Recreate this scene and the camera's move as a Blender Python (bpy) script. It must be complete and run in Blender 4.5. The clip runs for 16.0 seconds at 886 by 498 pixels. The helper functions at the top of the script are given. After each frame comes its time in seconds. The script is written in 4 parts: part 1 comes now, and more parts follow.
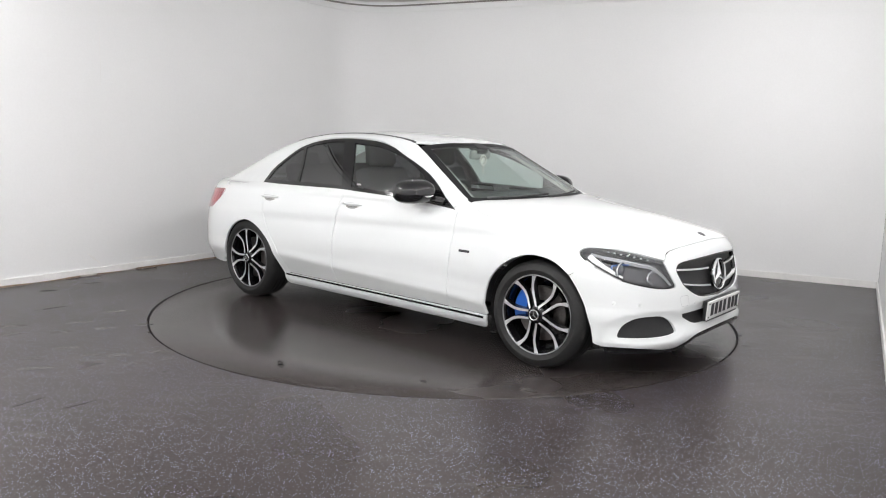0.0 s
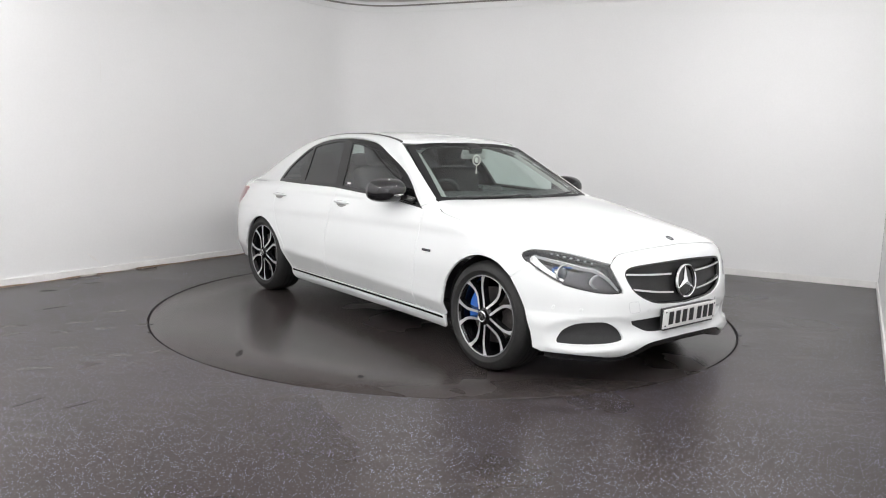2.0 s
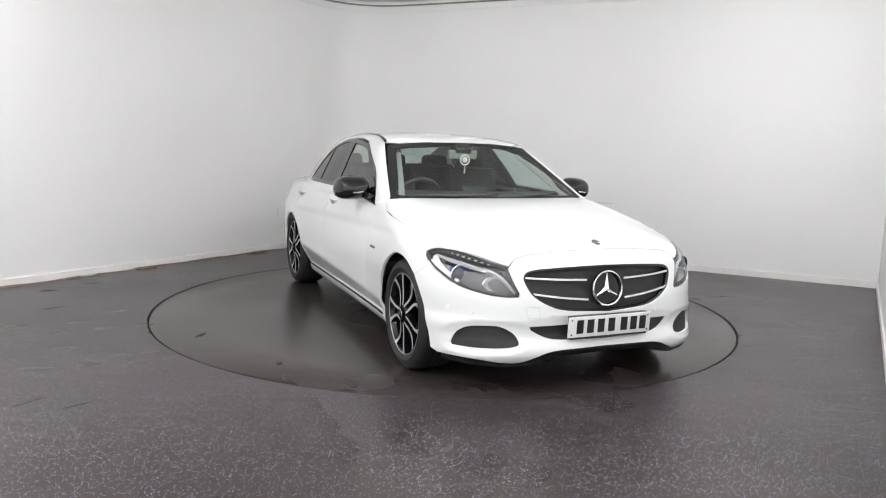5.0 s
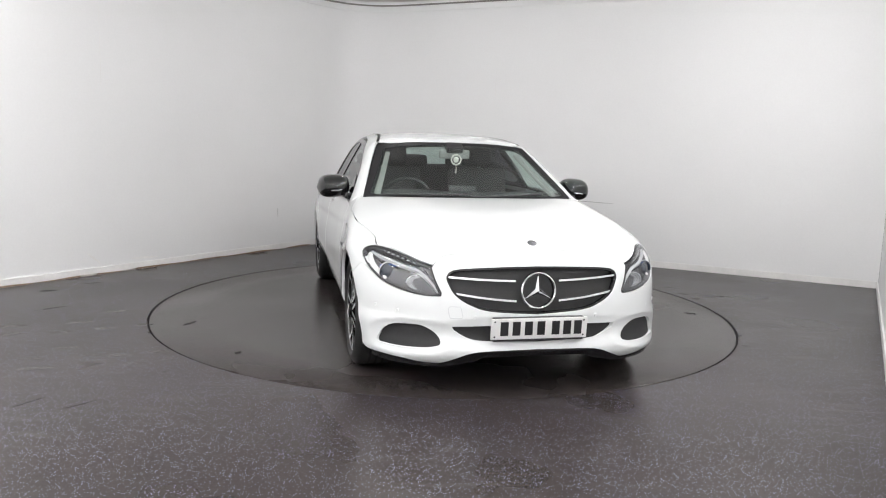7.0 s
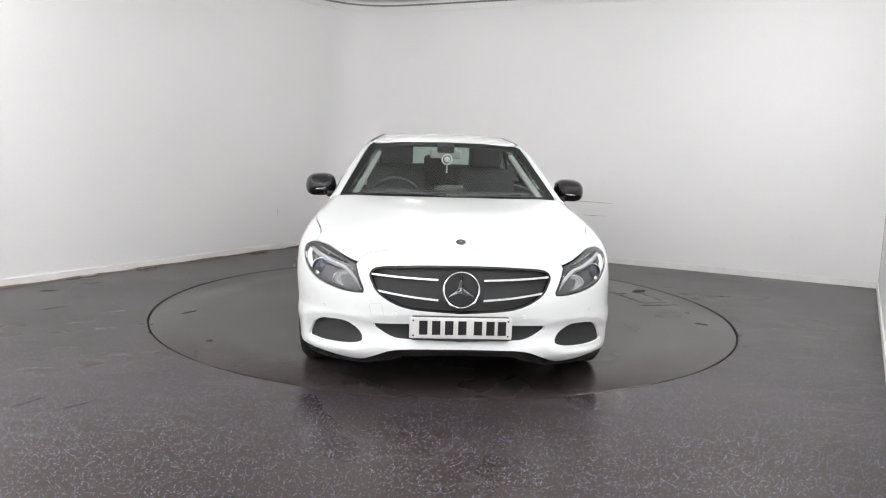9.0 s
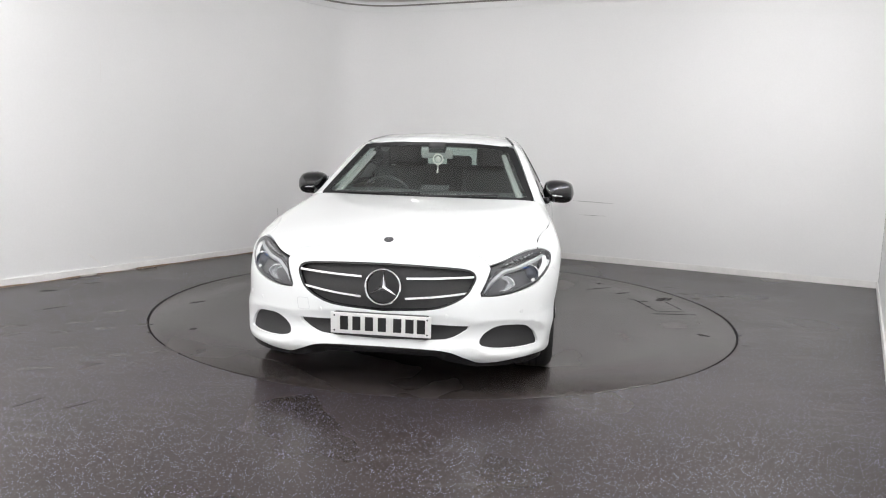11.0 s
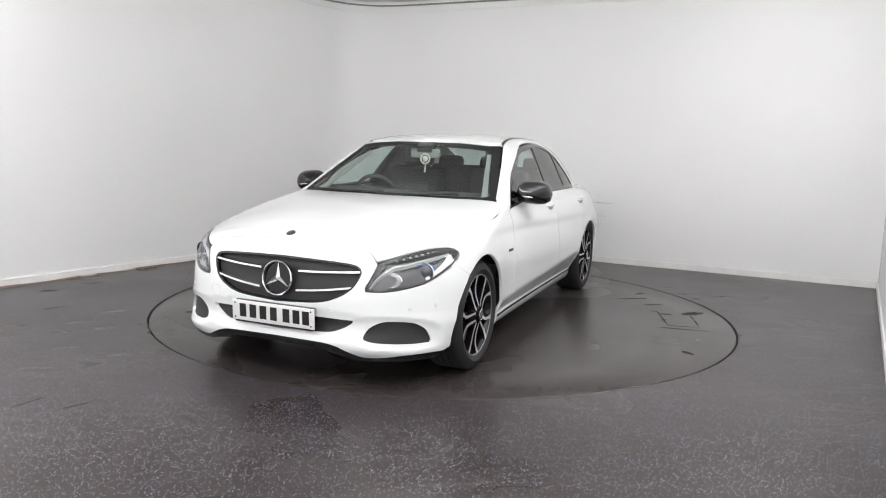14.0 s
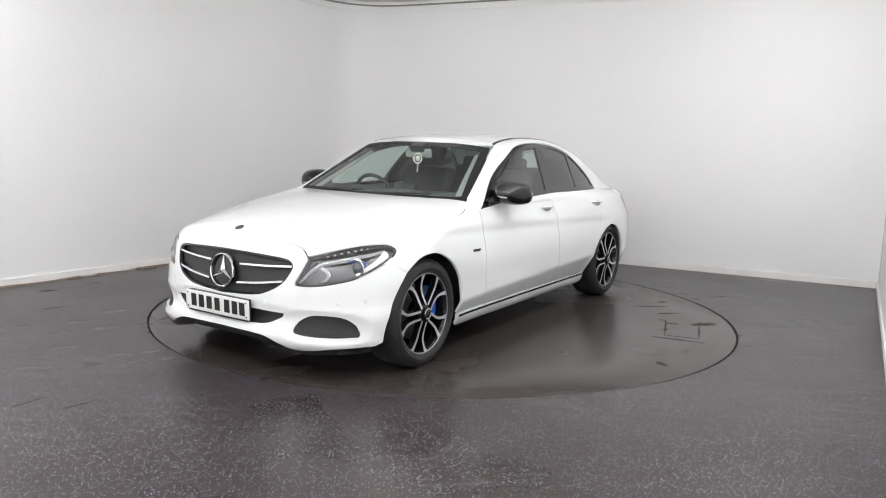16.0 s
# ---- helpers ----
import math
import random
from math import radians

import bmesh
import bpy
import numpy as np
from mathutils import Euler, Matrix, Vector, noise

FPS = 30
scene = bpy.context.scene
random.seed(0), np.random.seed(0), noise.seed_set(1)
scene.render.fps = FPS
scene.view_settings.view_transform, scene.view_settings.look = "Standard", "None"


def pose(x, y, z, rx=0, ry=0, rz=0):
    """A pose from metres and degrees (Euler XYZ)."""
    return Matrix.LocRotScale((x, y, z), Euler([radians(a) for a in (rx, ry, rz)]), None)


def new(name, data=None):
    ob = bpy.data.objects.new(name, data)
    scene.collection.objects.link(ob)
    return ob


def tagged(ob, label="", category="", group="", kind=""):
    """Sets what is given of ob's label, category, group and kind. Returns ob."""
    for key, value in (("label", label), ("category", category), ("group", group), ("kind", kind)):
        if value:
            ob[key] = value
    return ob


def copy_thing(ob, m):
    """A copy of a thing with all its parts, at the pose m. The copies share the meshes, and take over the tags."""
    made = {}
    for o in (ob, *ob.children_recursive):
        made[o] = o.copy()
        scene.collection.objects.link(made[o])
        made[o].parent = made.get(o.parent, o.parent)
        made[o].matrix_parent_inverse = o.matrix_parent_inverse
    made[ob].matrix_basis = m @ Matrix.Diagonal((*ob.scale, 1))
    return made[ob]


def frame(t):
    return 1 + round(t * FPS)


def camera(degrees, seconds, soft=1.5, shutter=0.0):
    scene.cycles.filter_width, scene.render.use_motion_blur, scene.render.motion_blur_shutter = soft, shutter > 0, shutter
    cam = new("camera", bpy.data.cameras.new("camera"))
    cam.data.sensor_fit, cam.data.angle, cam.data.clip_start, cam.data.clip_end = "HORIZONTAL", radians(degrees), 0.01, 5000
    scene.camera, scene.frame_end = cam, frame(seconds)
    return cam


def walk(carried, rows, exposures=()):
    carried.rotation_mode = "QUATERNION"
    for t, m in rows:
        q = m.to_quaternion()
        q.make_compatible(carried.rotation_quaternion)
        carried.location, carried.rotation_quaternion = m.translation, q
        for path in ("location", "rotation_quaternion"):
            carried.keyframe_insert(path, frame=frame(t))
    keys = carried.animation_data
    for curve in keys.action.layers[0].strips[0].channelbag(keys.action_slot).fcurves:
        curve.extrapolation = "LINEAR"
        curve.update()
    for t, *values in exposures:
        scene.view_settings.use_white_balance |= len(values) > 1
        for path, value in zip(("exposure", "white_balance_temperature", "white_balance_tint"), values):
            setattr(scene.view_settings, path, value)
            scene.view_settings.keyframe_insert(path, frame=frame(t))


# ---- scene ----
from mathutils.geometry import delaunay_2d_cdt

# ---- camera: stands still on a tripod ----
cam = camera(60.13, 16.0, soft=1.1)
EYE = Matrix.Translation((0, -6.114, 1.327)) @ pose(0, 0, 0, 90 - 8.09, 0, 0.14) @ pose(0, 0, 0, 0, 0, 1.70)
walk(cam, [(0, EYE), (16, EYE)], exposures=[(0, 0.0), (16, 0.0)])

# ---- light: glow of the ceiling downlights, faint world light added as bounce ----
world = bpy.data.worlds.new("world")
scene.world = world
world.use_nodes = True
world.node_tree.nodes["Background"].inputs[0].default_value = (0.9, 0.95, 1.0, 1)
world.node_tree.nodes["Background"].inputs[1].default_value = 0.05
LAMP_GLOW = 412.0


# ---- materials ----
def mat(name, color, rough=0.5, metal=0.0, coat=0.0, grain=0.0, scale=40.0, bump=0.0, spread=0.0, spread_scale=2.0,
        trans=0.0, ior=1.5, emit=0.0, coat_rough=0.03):
    m = bpy.data.materials.new(name)
    m.use_nodes = True
    nt = m.node_tree
    b = nt.nodes["Principled BSDF"]
    b.inputs["Base Color"].default_value = (*color, 1)
    b.inputs["Roughness"].default_value = rough
    b.inputs["Metallic"].default_value = metal
    b.inputs["Coat Weight"].default_value = coat
    b.inputs["Coat Roughness"].default_value = coat_rough
    b.inputs["Transmission Weight"].default_value = trans
    b.inputs["IOR"].default_value = ior
    if emit:
        b.inputs["Emission Color"].default_value = (*color, 1)
        b.inputs["Emission Strength"].default_value = emit
    if grain or spread or bump:
        co = nt.nodes.new("ShaderNodeTexCoord")
        fine = nt.nodes.new("ShaderNodeTexNoise")
        fine.inputs["Scale"].default_value, fine.inputs["Detail"].default_value = scale, 4
        wide = nt.nodes.new("ShaderNodeTexNoise")
        wide.inputs["Scale"].default_value, wide.inputs["Detail"].default_value = spread_scale, 5
        for n in (fine, wide):
            nt.links.new(co.outputs["Object"], n.inputs["Vector"])
        def ramp(node, amount):
            r = nt.nodes.new("ShaderNodeMapRange")
            r.inputs[1].default_value, r.inputs[2].default_value = 0.3, 0.7
            r.inputs[3].default_value, r.inputs[4].default_value = 1 - amount, 1 + amount
            nt.links.new(node.outputs["Fac"], r.inputs[0])
            return r.outputs[0]
        mul = nt.nodes.new("ShaderNodeMath")
        mul.operation = "MULTIPLY"
        nt.links.new(ramp(fine, grain), mul.inputs[0])
        nt.links.new(ramp(wide, spread), mul.inputs[1])
        vec = nt.nodes.new("ShaderNodeVectorMath")
        vec.operation = "SCALE"
        vec.inputs[0].default_value = color
        nt.links.new(mul.outputs[0], vec.inputs["Scale"])
        nt.links.new(vec.outputs[0], b.inputs["Base Color"])
        if bump:
            bp = nt.nodes.new("ShaderNodeBump")
            bp.inputs["Strength"].default_value, bp.inputs["Distance"].default_value = bump, 0.002
            nt.links.new(fine.outputs["Fac"], bp.inputs["Height"])
            nt.links.new(bp.outputs[0], b.inputs["Normal"])
    return m


PAINT = mat("white_paint", (.755, .775, .775), .35, coat=1.0, grain=.01, scale=300)
GLOSS_BLACK = mat("gloss_black", (.006, .006, .007), .10, coat=.2)
SATIN_BLACK = mat("satin_black", (.018, .018, .019), .45, grain=.15, scale=90)
MESH_BLACK = mat("mesh_black", (.018, .018, .019), .55, grain=.35, scale=220, bump=.4)
RUBBER = mat("rubber", (.012, .012, .012), .66, grain=.2, scale=70, spread=.25, spread_scale=5, bump=.15)
CHROME = mat("chrome", (.78, .79, .80), .10, metal=1.0, grain=.03, scale=60)
MACHINED = mat("machined_alloy", (.72, .72, .73), .38, metal=.85, grain=.06, scale=150)
RIM_EDGE = mat("rim_edge_alloy", (.34, .34, .35), .35, metal=.85, grain=.1, scale=150)
SEAM_AND_SHADE = mat("seam_and_shade_black", (.01, .01, .01), .8)
RED = mat("red_lens", (.35, .012, .02), .08, coat=1.0, grain=.1, scale=80)
BLUE = mat("blue_caliper", (.015, .13, .55), .3, coat=.7)
PLATE = mat("plate_white", (.74, .74, .73), .4, grain=.03, scale=50)
BORDER = mat("screen_border_black", (.010, .010, .011), .5, grain=.1, scale=60)
INK = mat("plate_black", (.012, .012, .013), .5)
FABRIC = mat("dark_upholstery", (.028, .028, .030), .75, grain=.25, scale=120, spread=.15, spread_scale=6, bump=.3)
DASH = mat("dash_plastic", (.035, .036, .038), .6, grain=.15, scale=150, bump=.2)
# lining colour, also the painted shade below handles and pale reflection on the inside mirror
HEADLINER_AND_SHADE = mat("headliner_and_shade_grey", (.30, .30, .29), .9, grain=.06, scale=200)
STEEL = mat("disc_steel", (.15, .14, .135), .42, metal=1.0, grain=.15, scale=90)
REFLECTOR = mat("lamp_reflector", (.70, .71, .73), .14, metal=1.0)
LAMP_GREY = mat("lamp_grey", (.13, .13, .14), .25, metal=.55, grain=.1, scale=60)
LAMP_HOUSING = mat("lamp_housing", (.13, .13, .14), .25, metal=.5, grain=.12, scale=60)
FLUTED = mat("fluted_reflector", (.62, .63, .65), .22, metal=.55, grain=.25, scale=180)
LAMP_BLUE = mat("lamp_blue", (.05, .06, .085), .12, metal=.3, coat=.5)
LED_LENS = mat("led_lens", (.55, .56, .58), .15, coat=.5)
PEARL = mat("pendant_white", (.72, .68, .64), .4, grain=.1, scale=200)


def glass(name, tint, rough=0.0, shine_base=.085):
    """Thin panes: clear but tinted, with a mirror-like gloss."""
    m = bpy.data.materials.new(name)
    m.use_nodes = True
    nt = m.node_tree
    out = nt.nodes["Material Output"]
    nt.nodes.remove(nt.nodes["Principled BSDF"])
    clear = nt.nodes.new("ShaderNodeBsdfTransparent")
    clear.inputs[0].default_value = (*tint, 1)
    shine = nt.nodes.new("ShaderNodeBsdfGlossy")
    shine.inputs["Roughness"].default_value = rough
    mix, fres = nt.nodes.new("ShaderNodeMixShader"), nt.nodes.new("ShaderNodeLayerWeight")
    fres.inputs["Blend"].default_value = .5
    power, gain = nt.nodes.new("ShaderNodeMath"), nt.nodes.new("ShaderNodeMath")
    power.operation, gain.operation = "POWER", "MULTIPLY_ADD"
    power.inputs[1].default_value, gain.inputs[1].default_value, gain.inputs[2].default_value = 4.5, .88 - shine_base, shine_base
    nt.links.new(fres.outputs["Facing"], power.inputs[0])
    nt.links.new(power.outputs[0], gain.inputs[0])
    nt.links.new(gain.outputs[0], mix.inputs[0])
    nt.links.new(clear.outputs[0], mix.inputs[1])
    nt.links.new(shine.outputs[0], mix.inputs[2])
    nt.links.new(mix.outputs[0], out.inputs[0])
    return m


SCREEN_GLASS = glass("screen_glass", (.84, .95, .91), shine_base=.12)
FRONT_GLASS = glass("front_glass", (.84, .93, .90), shine_base=.15)
REAR_GLASS = glass("rear_glass", (.62, .70, .67), shine_base=.10)
PRIVACY_GLASS = glass("privacy_glass", (.07, .072, .08), shine_base=.13)
LAMP_GLASS = glass("lamp_glass", (.88, .89, .90))


def floor_material(name, color, speck, dirt_scale, gloss, wear, shine, rough_grain):
    m = mat(name, color, gloss)
    nt = m.node_tree
    b = nt.nodes["Principled BSDF"]
    b.inputs["Specular IOR Level"].default_value = shine
    co = nt.nodes.new("ShaderNodeTexCoord")
    def noise_of(scale, detail, kind="ShaderNodeTexNoise"):
        n = nt.nodes.new(kind)
        n.inputs["Scale"].default_value = scale
        if kind == "ShaderNodeTexNoise":
            n.inputs["Detail"].default_value = detail
        nt.links.new(co.outputs["Object"], n.inputs["Vector"])
        return n
    def remap(sock, a, b2, c, d):
        r = nt.nodes.new("ShaderNodeMapRange")
        for i, v in enumerate((a, b2, c, d)):
            r.inputs[i + 1].default_value = v
        nt.links.new(sock, r.inputs[0])
        return r.outputs[0]
    def math_of(op, a, c):
        n = nt.nodes.new("ShaderNodeMath")
        n.operation = op
        for i, v in enumerate((a, c)):
            if isinstance(v, float):
                n.inputs[i].default_value = v
            else:
                nt.links.new(v, n.inputs[i])
        return n.outputs[0]
    dirt = noise_of(dirt_scale, 2)
    smear = noise_of(.8, 3)
    chips = noise_of(112, 0, "ShaderNodeTexVoronoi")
    chip_on = remap(chips.outputs["Distance"], .18, .30, 1, 0)
    sel = math_of("GREATER_THAN", chips.outputs["Color"], .50)
    chip = math_of("MULTIPLY", chip_on, sel)
    tone = remap(dirt.outputs["Fac"], .2, .85, .86, 1.16)
    tone = math_of("MULTIPLY", tone, remap(noise_of(170, 2).outputs["Fac"], .3, .7, 1 - .45 * rough_grain, 1 + .5 * rough_grain))
    shade = nt.nodes.new("ShaderNodeVectorMath")
    shade.operation = "SCALE"
    shade.inputs[0].default_value = color
    nt.links.new(tone, shade.inputs["Scale"])
    mix = nt.nodes.new("ShaderNodeMix")
    mix.data_type = "RGBA"
    mix.inputs[7].default_value = (.42, .45, .68, 1)
    nt.links.new(math_of("MULTIPLY", chip, float(speck)), mix.inputs[0])
    # streaks worn pale and dull across the way that the wheels roll
    turned = nt.nodes.new("ShaderNodeMapping")
    turned.inputs["Rotation"].default_value = (0, 0, radians(-12))
    turned.inputs["Scale"].default_value = (1.1, 6.5, 1)
    nt.links.new(co.outputs["Object"], turned.inputs[0])
    drag = nt.nodes.new("ShaderNodeTexNoise")
    drag.inputs["Scale"].default_value, drag.inputs["Detail"].default_value, drag.inputs["Roughness"].default_value = 2.2, 7, .68
    nt.links.new(turned.outputs[0], drag.inputs["Vector"])
    worn = math_of("MULTIPLY", remap(drag.outputs["Fac"], .50, .66, 0, 1), remap(noise_of(.55, 2).outputs["Fac"], .42, .60, .12, 1))
    worn = math_of("MULTIPLY", worn, float(wear))
    pale = nt.nodes.new("ShaderNodeMix")
    pale.data_type = "RGBA"
    pale.inputs[7].default_value = (.085, .078, .074, 1)
    nt.links.new(worn, pale.inputs[0])
    nt.links.new(shade.outputs[0], pale.inputs[6])
    nt.links.new(pale.outputs[2], mix.inputs[6])
    nt.links.new(mix.outputs[2], b.inputs["Base Color"])
    r1 = remap(dirt.outputs["Fac"], .15, .85, gloss - .01 * rough_grain, gloss + .05 * rough_grain)
    r2 = remap(smear.outputs["Fac"], .15, .85, -.06, .08)
    nt.links.new(math_of("ADD", r1, r2), b.inputs["Roughness"])
    bp = nt.nodes.new("ShaderNodeBump")
    bp.inputs["Strength"].default_value, bp.inputs["Distance"].default_value = .12 * rough_grain, .002
    nt.links.new(noise_of(60, 3).outputs["Fac"], bp.inputs["Height"])
    nt.links.new(bp.outputs[0], b.inputs["Normal"])
    return m


FLOOR = floor_material("speckled_resin_floor", (.0295, .0225, .0200), .95, 1.7, .27, .75, .29, 1.0)
DECK = floor_material("turntable_deck", (.035, .029, .0272), .12, 2.3, .24, .15, .44, .25)
WALL = mat("white_wall_paint", (.82, .82, .82), .62, grain=.012, scale=60, spread=.02, spread_scale=.7, bump=.05)
SKIRT = mat("skirting_paint", (.82, .81, .795), .45, grain=.03, scale=30, spread=.06, spread_scale=3)
CEIL = mat("ceiling_paint", (.78, .77, .76), .8, grain=.02, scale=40, spread=.03, spread_scale=1)
STAIN = mat("scuff_dark", (.021, .019, .019), .5, grain=.3, scale=40)
PALE = mat("scuff_pale", (.20, .19, .18), .50, grain=.3, scale=40)
TRIM_DARK = mat("ceiling_trim", (.22, .21, .20), .6, grain=.1, scale=20)
DIFFUSER = mat("downlight_lens", (.995, .985, .985), .5, emit=LAMP_GLOW)
GRIME = mat("floor_line_grime", (.30, .21, .14), .8, grain=.3, scale=30)


def ragged(m, most, scale):
    """Lets a worn mark break up into patches of see-through film."""
    nt = m.node_tree
    co, n, r = nt.nodes.new("ShaderNodeTexCoord"), nt.nodes.new("ShaderNodeTexNoise"), nt.nodes.new("ShaderNodeMapRange")
    n.inputs["Scale"].default_value, n.inputs["Detail"].default_value = scale, 5
    r.inputs[1].default_value, r.inputs[2].default_value, r.inputs[3].default_value, r.inputs[4].default_value = .30, .54, .10, most
    nt.links.new(co.outputs["Object"], n.inputs["Vector"])
    nt.links.new(n.outputs["Fac"], r.inputs[0])
    nt.links.new(r.outputs[0], nt.nodes["Principled BSDF"].inputs["Alpha"])


ragged(STAIN, .85, 16)
ragged(PALE, .60, 18)
ragged(GRIME, .85, 3)
for dull in (STAIN, BORDER):
    dull.node_tree.nodes["Principled BSDF"].inputs["Specular IOR Level"].default_value = .22


# ---- mesh helpers ----
def solid_object(name, verts, faces, material, smooth=False):
    me = bpy.data.meshes.new(name)
    me.from_pydata([tuple(map(float, v)) for v in verts], [], faces)
    me.materials.append(material)
    if smooth:
        me.polygons.foreach_set("use_smooth", [True] * len(me.polygons))
    me.update()
    return new(name, me)


def part(name, bm, material, parent, label="", smooth=True):
    me = bpy.data.meshes.new(name)
    bmesh.ops.recalc_face_normals(bm, faces=bm.faces)
    bm.to_mesh(me)
    bm.free()
    me.materials.append(material)
    if smooth:
        me.polygons.foreach_set("use_smooth", [True] * len(me.polygons))
        me.set_sharp_from_angle(angle=radians(38))
    ob = new(name, me)
    ob.parent = parent
    return tagged(ob, label)


def box(bm, cx, cy, cz, sx, sy, sz, bevel=0.0, m=None):
    """A bevelled block; m turns and places it."""
    g = bmesh.ops.create_cube(bm, size=1)
    vs = g["verts"]
    for v in vs:
        v.co = Vector((v.co.x * sx, v.co.y * sy, v.co.z * sz))
    if bevel:
        edges = list({e for v in vs for e in v.link_edges})
        r = bmesh.ops.bevel(bm, geom=edges, offset=bevel, segments=3, affect="EDGES", profile=.6)
        vs = list({v for f in r["faces"] for v in f.verts} | {v for v in vs if v.is_valid})
    shift = Matrix.Translation((cx, cy, cz)) if m is None else m @ Matrix.Translation((cx, cy, cz))
    for v in vs:
        v.co = shift @ v.co
    return vs


def revolve(bm, profile, segments=64, axis="y", centre=(0, 0, 0), closed=False):
    """Turns a profile of (radius, along) round an axis."""
    rings = []
    for k in range(segments):
        a = 2 * math.pi * k / segments
        row = []
        for r, s in profile:
            c, d = r * math.cos(a), r * math.sin(a)
            p = {"y": (c, s, d), "z": (c, d, s), "x": (s, c, d)}[axis]
            row.append(bm.verts.new(Vector(p) + Vector(centre)))
        rings.append(row)
    n = len(profile)
    for k in range(segments):
        a, b = rings[k], rings[(k + 1) % segments]
        for i in range(n if closed else n - 1):
            j = (i + 1) % n
            bm.faces.new((a[i], a[j], b[j], b[i]))


def tube(bm, points, radius, sides=8, loop=False):
    pts = [Vector(p) for p in points]
    n, rings = len(pts), []
    for i, p in enumerate(pts):
        d = (pts[(i + 1) % n] - pts[i - 1]) if loop else (pts[min(i + 1, n - 1)] - pts[max(i - 1, 0)])
        d.normalize()
        u = d.cross(Vector((0, 0, 1)) if abs(d.z) < .9 else Vector((1, 0, 0))).normalized()
        w = d.cross(u)
        r = radius[i] if isinstance(radius, (list, tuple)) else radius
        rings.append([bm.verts.new(p + (u * math.cos(2 * math.pi * k / sides) + w * math.sin(2 * math.pi * k / sides)) * r) for k in range(sides)])
    for i in range(n if loop else n - 1):
        a, b = rings[i], rings[(i + 1) % n]
        for k in range(sides):
            bm.faces.new((a[k], a[(k + 1) % sides], b[(k + 1) % sides], b[k]))
    if not loop:
        bm.faces.new(rings[0]), bm.faces.new(list(reversed(rings[-1])))

# ---- the photo booth: floor, walls with one rounded corner, ceiling ----
H = 3.025
FLOOR_Z = -.014
U = Vector((math.cos(radians(-25.6)), math.sin(radians(-25.6)), 0))   # along the back wall
V = Vector((-U.y, U.x, 0))                                           # away from the camera's side
LEFT_DIR = Vector((-.545, -.838, 0))                                  # along the left wall towards the camera
CORNER = Vector((-1.20, 4.085, 0))
RIGHT = Vector((4.341, 1.442, 0))
RIGHT_DIR = Vector((-.472, -.882, 0))


def plan_line():
    """The inner line of the left and back wall, with the rounded corner."""
    a = CORNER + LEFT_DIR * 8.6
    r = .75
    p0, p1 = CORNER + LEFT_DIR * r, CORNER + U * r
    arc = []
    for k in range(13):
        s = k / 12
        arc.append((1 - s) ** 2 * p0 + 2 * s * (1 - s) * CORNER + s * s * p1)
    return a, arc, RIGHT


def ribbon(name, line, z0, z1, thick, material, smooth=True):
    """A wall or trim along a line, with its thickness on the far side."""
    n = len(line)
    outs = []
    for i, p in enumerate(line):
        d = (line[min(i + 1, n - 1)] - line[max(i - 1, 0)]).normalized()
        outs.append(p + Vector((-d.y, d.x, 0)) * thick)
    verts = [(*q.xy, z) for p, o in zip(line, outs) for q, z in ((p, z0), (p, z1), (o, z1), (o, z0))]
    faces = []
    for i in range(n - 1):
        a, b = 4 * i, 4 * i + 4
        faces += [(a + k, a + (k + 1) % 4, b + (k + 1) % 4, b + k) for k in range(4)]
    faces += [(0, 3, 2, 1), tuple(4 * n - 4 + k for k in range(4))]
    ob = solid_object(name, verts, faces, material)
    bm = bmesh.new()
    bm.from_mesh(ob.data)
    bmesh.ops.recalc_face_normals(bm, faces=bm.faces)
    bm.to_mesh(ob.data)
    bm.free()
    if smooth:
        ob.data.polygons.foreach_set("use_smooth", [True] * len(ob.data.polygons))
        ob.data.set_sharp_from_angle(angle=radians(30))
    return tagged(ob, kind="structure")


far_left, arc, far_right = plan_line()
near_right = RIGHT + RIGHT_DIR * 10.5
BACK_LINE = [far_left, *arc, far_right]
tagged(ribbon("wall_back", BACK_LINE, -.02, H, .15, WALL), "smooth white painted wall with a rounded corner", "wall")
tagged(ribbon("wall_right", [far_right + U * .002, near_right], -.02, H, .15, WALL), "white painted side wall", "wall")
# unseen wall added behind the camera; it throws light back on the car
tagged(ribbon("wall_front", [near_right, far_left], -.02, H, .15, WALL), "plain white unseen wall, added to close the booth and bounce light", "wall")
inset = lambda line, d: [p + Vector(((line[min(i + 1, len(line) - 1)] - line[max(i - 1, 0)]).normalized().y,
                                     -(line[min(i + 1, len(line) - 1)] - line[max(i - 1, 0)]).normalized().x, 0)) * d for i, p in enumerate(line)]
tagged(ribbon("baseboard_back", inset(BACK_LINE, .014), FLOOR_Z - .002, .054, .013, SKIRT), "white skirting board, stained along the floor", "skirting")
tagged(ribbon("baseboard_right", inset([far_right, near_right], .014), FLOOR_Z - .002, .054, .013, SKIRT), "white skirting board", "skirting")
# the shadow line is the dark colour of this trim strip
tagged(ribbon("trim_ceiling", inset(BACK_LINE, .03), H - .055, H - .04, .029, TRIM_DARK), "thin dark shadow line under the ceiling", "trim")
tagged(ribbon("trim_lower", inset(BACK_LINE, .018), H - .128, H - .120, .017, WALL), "slim white cove edge below the ceiling", "trim")

R_TABLE = 2.255

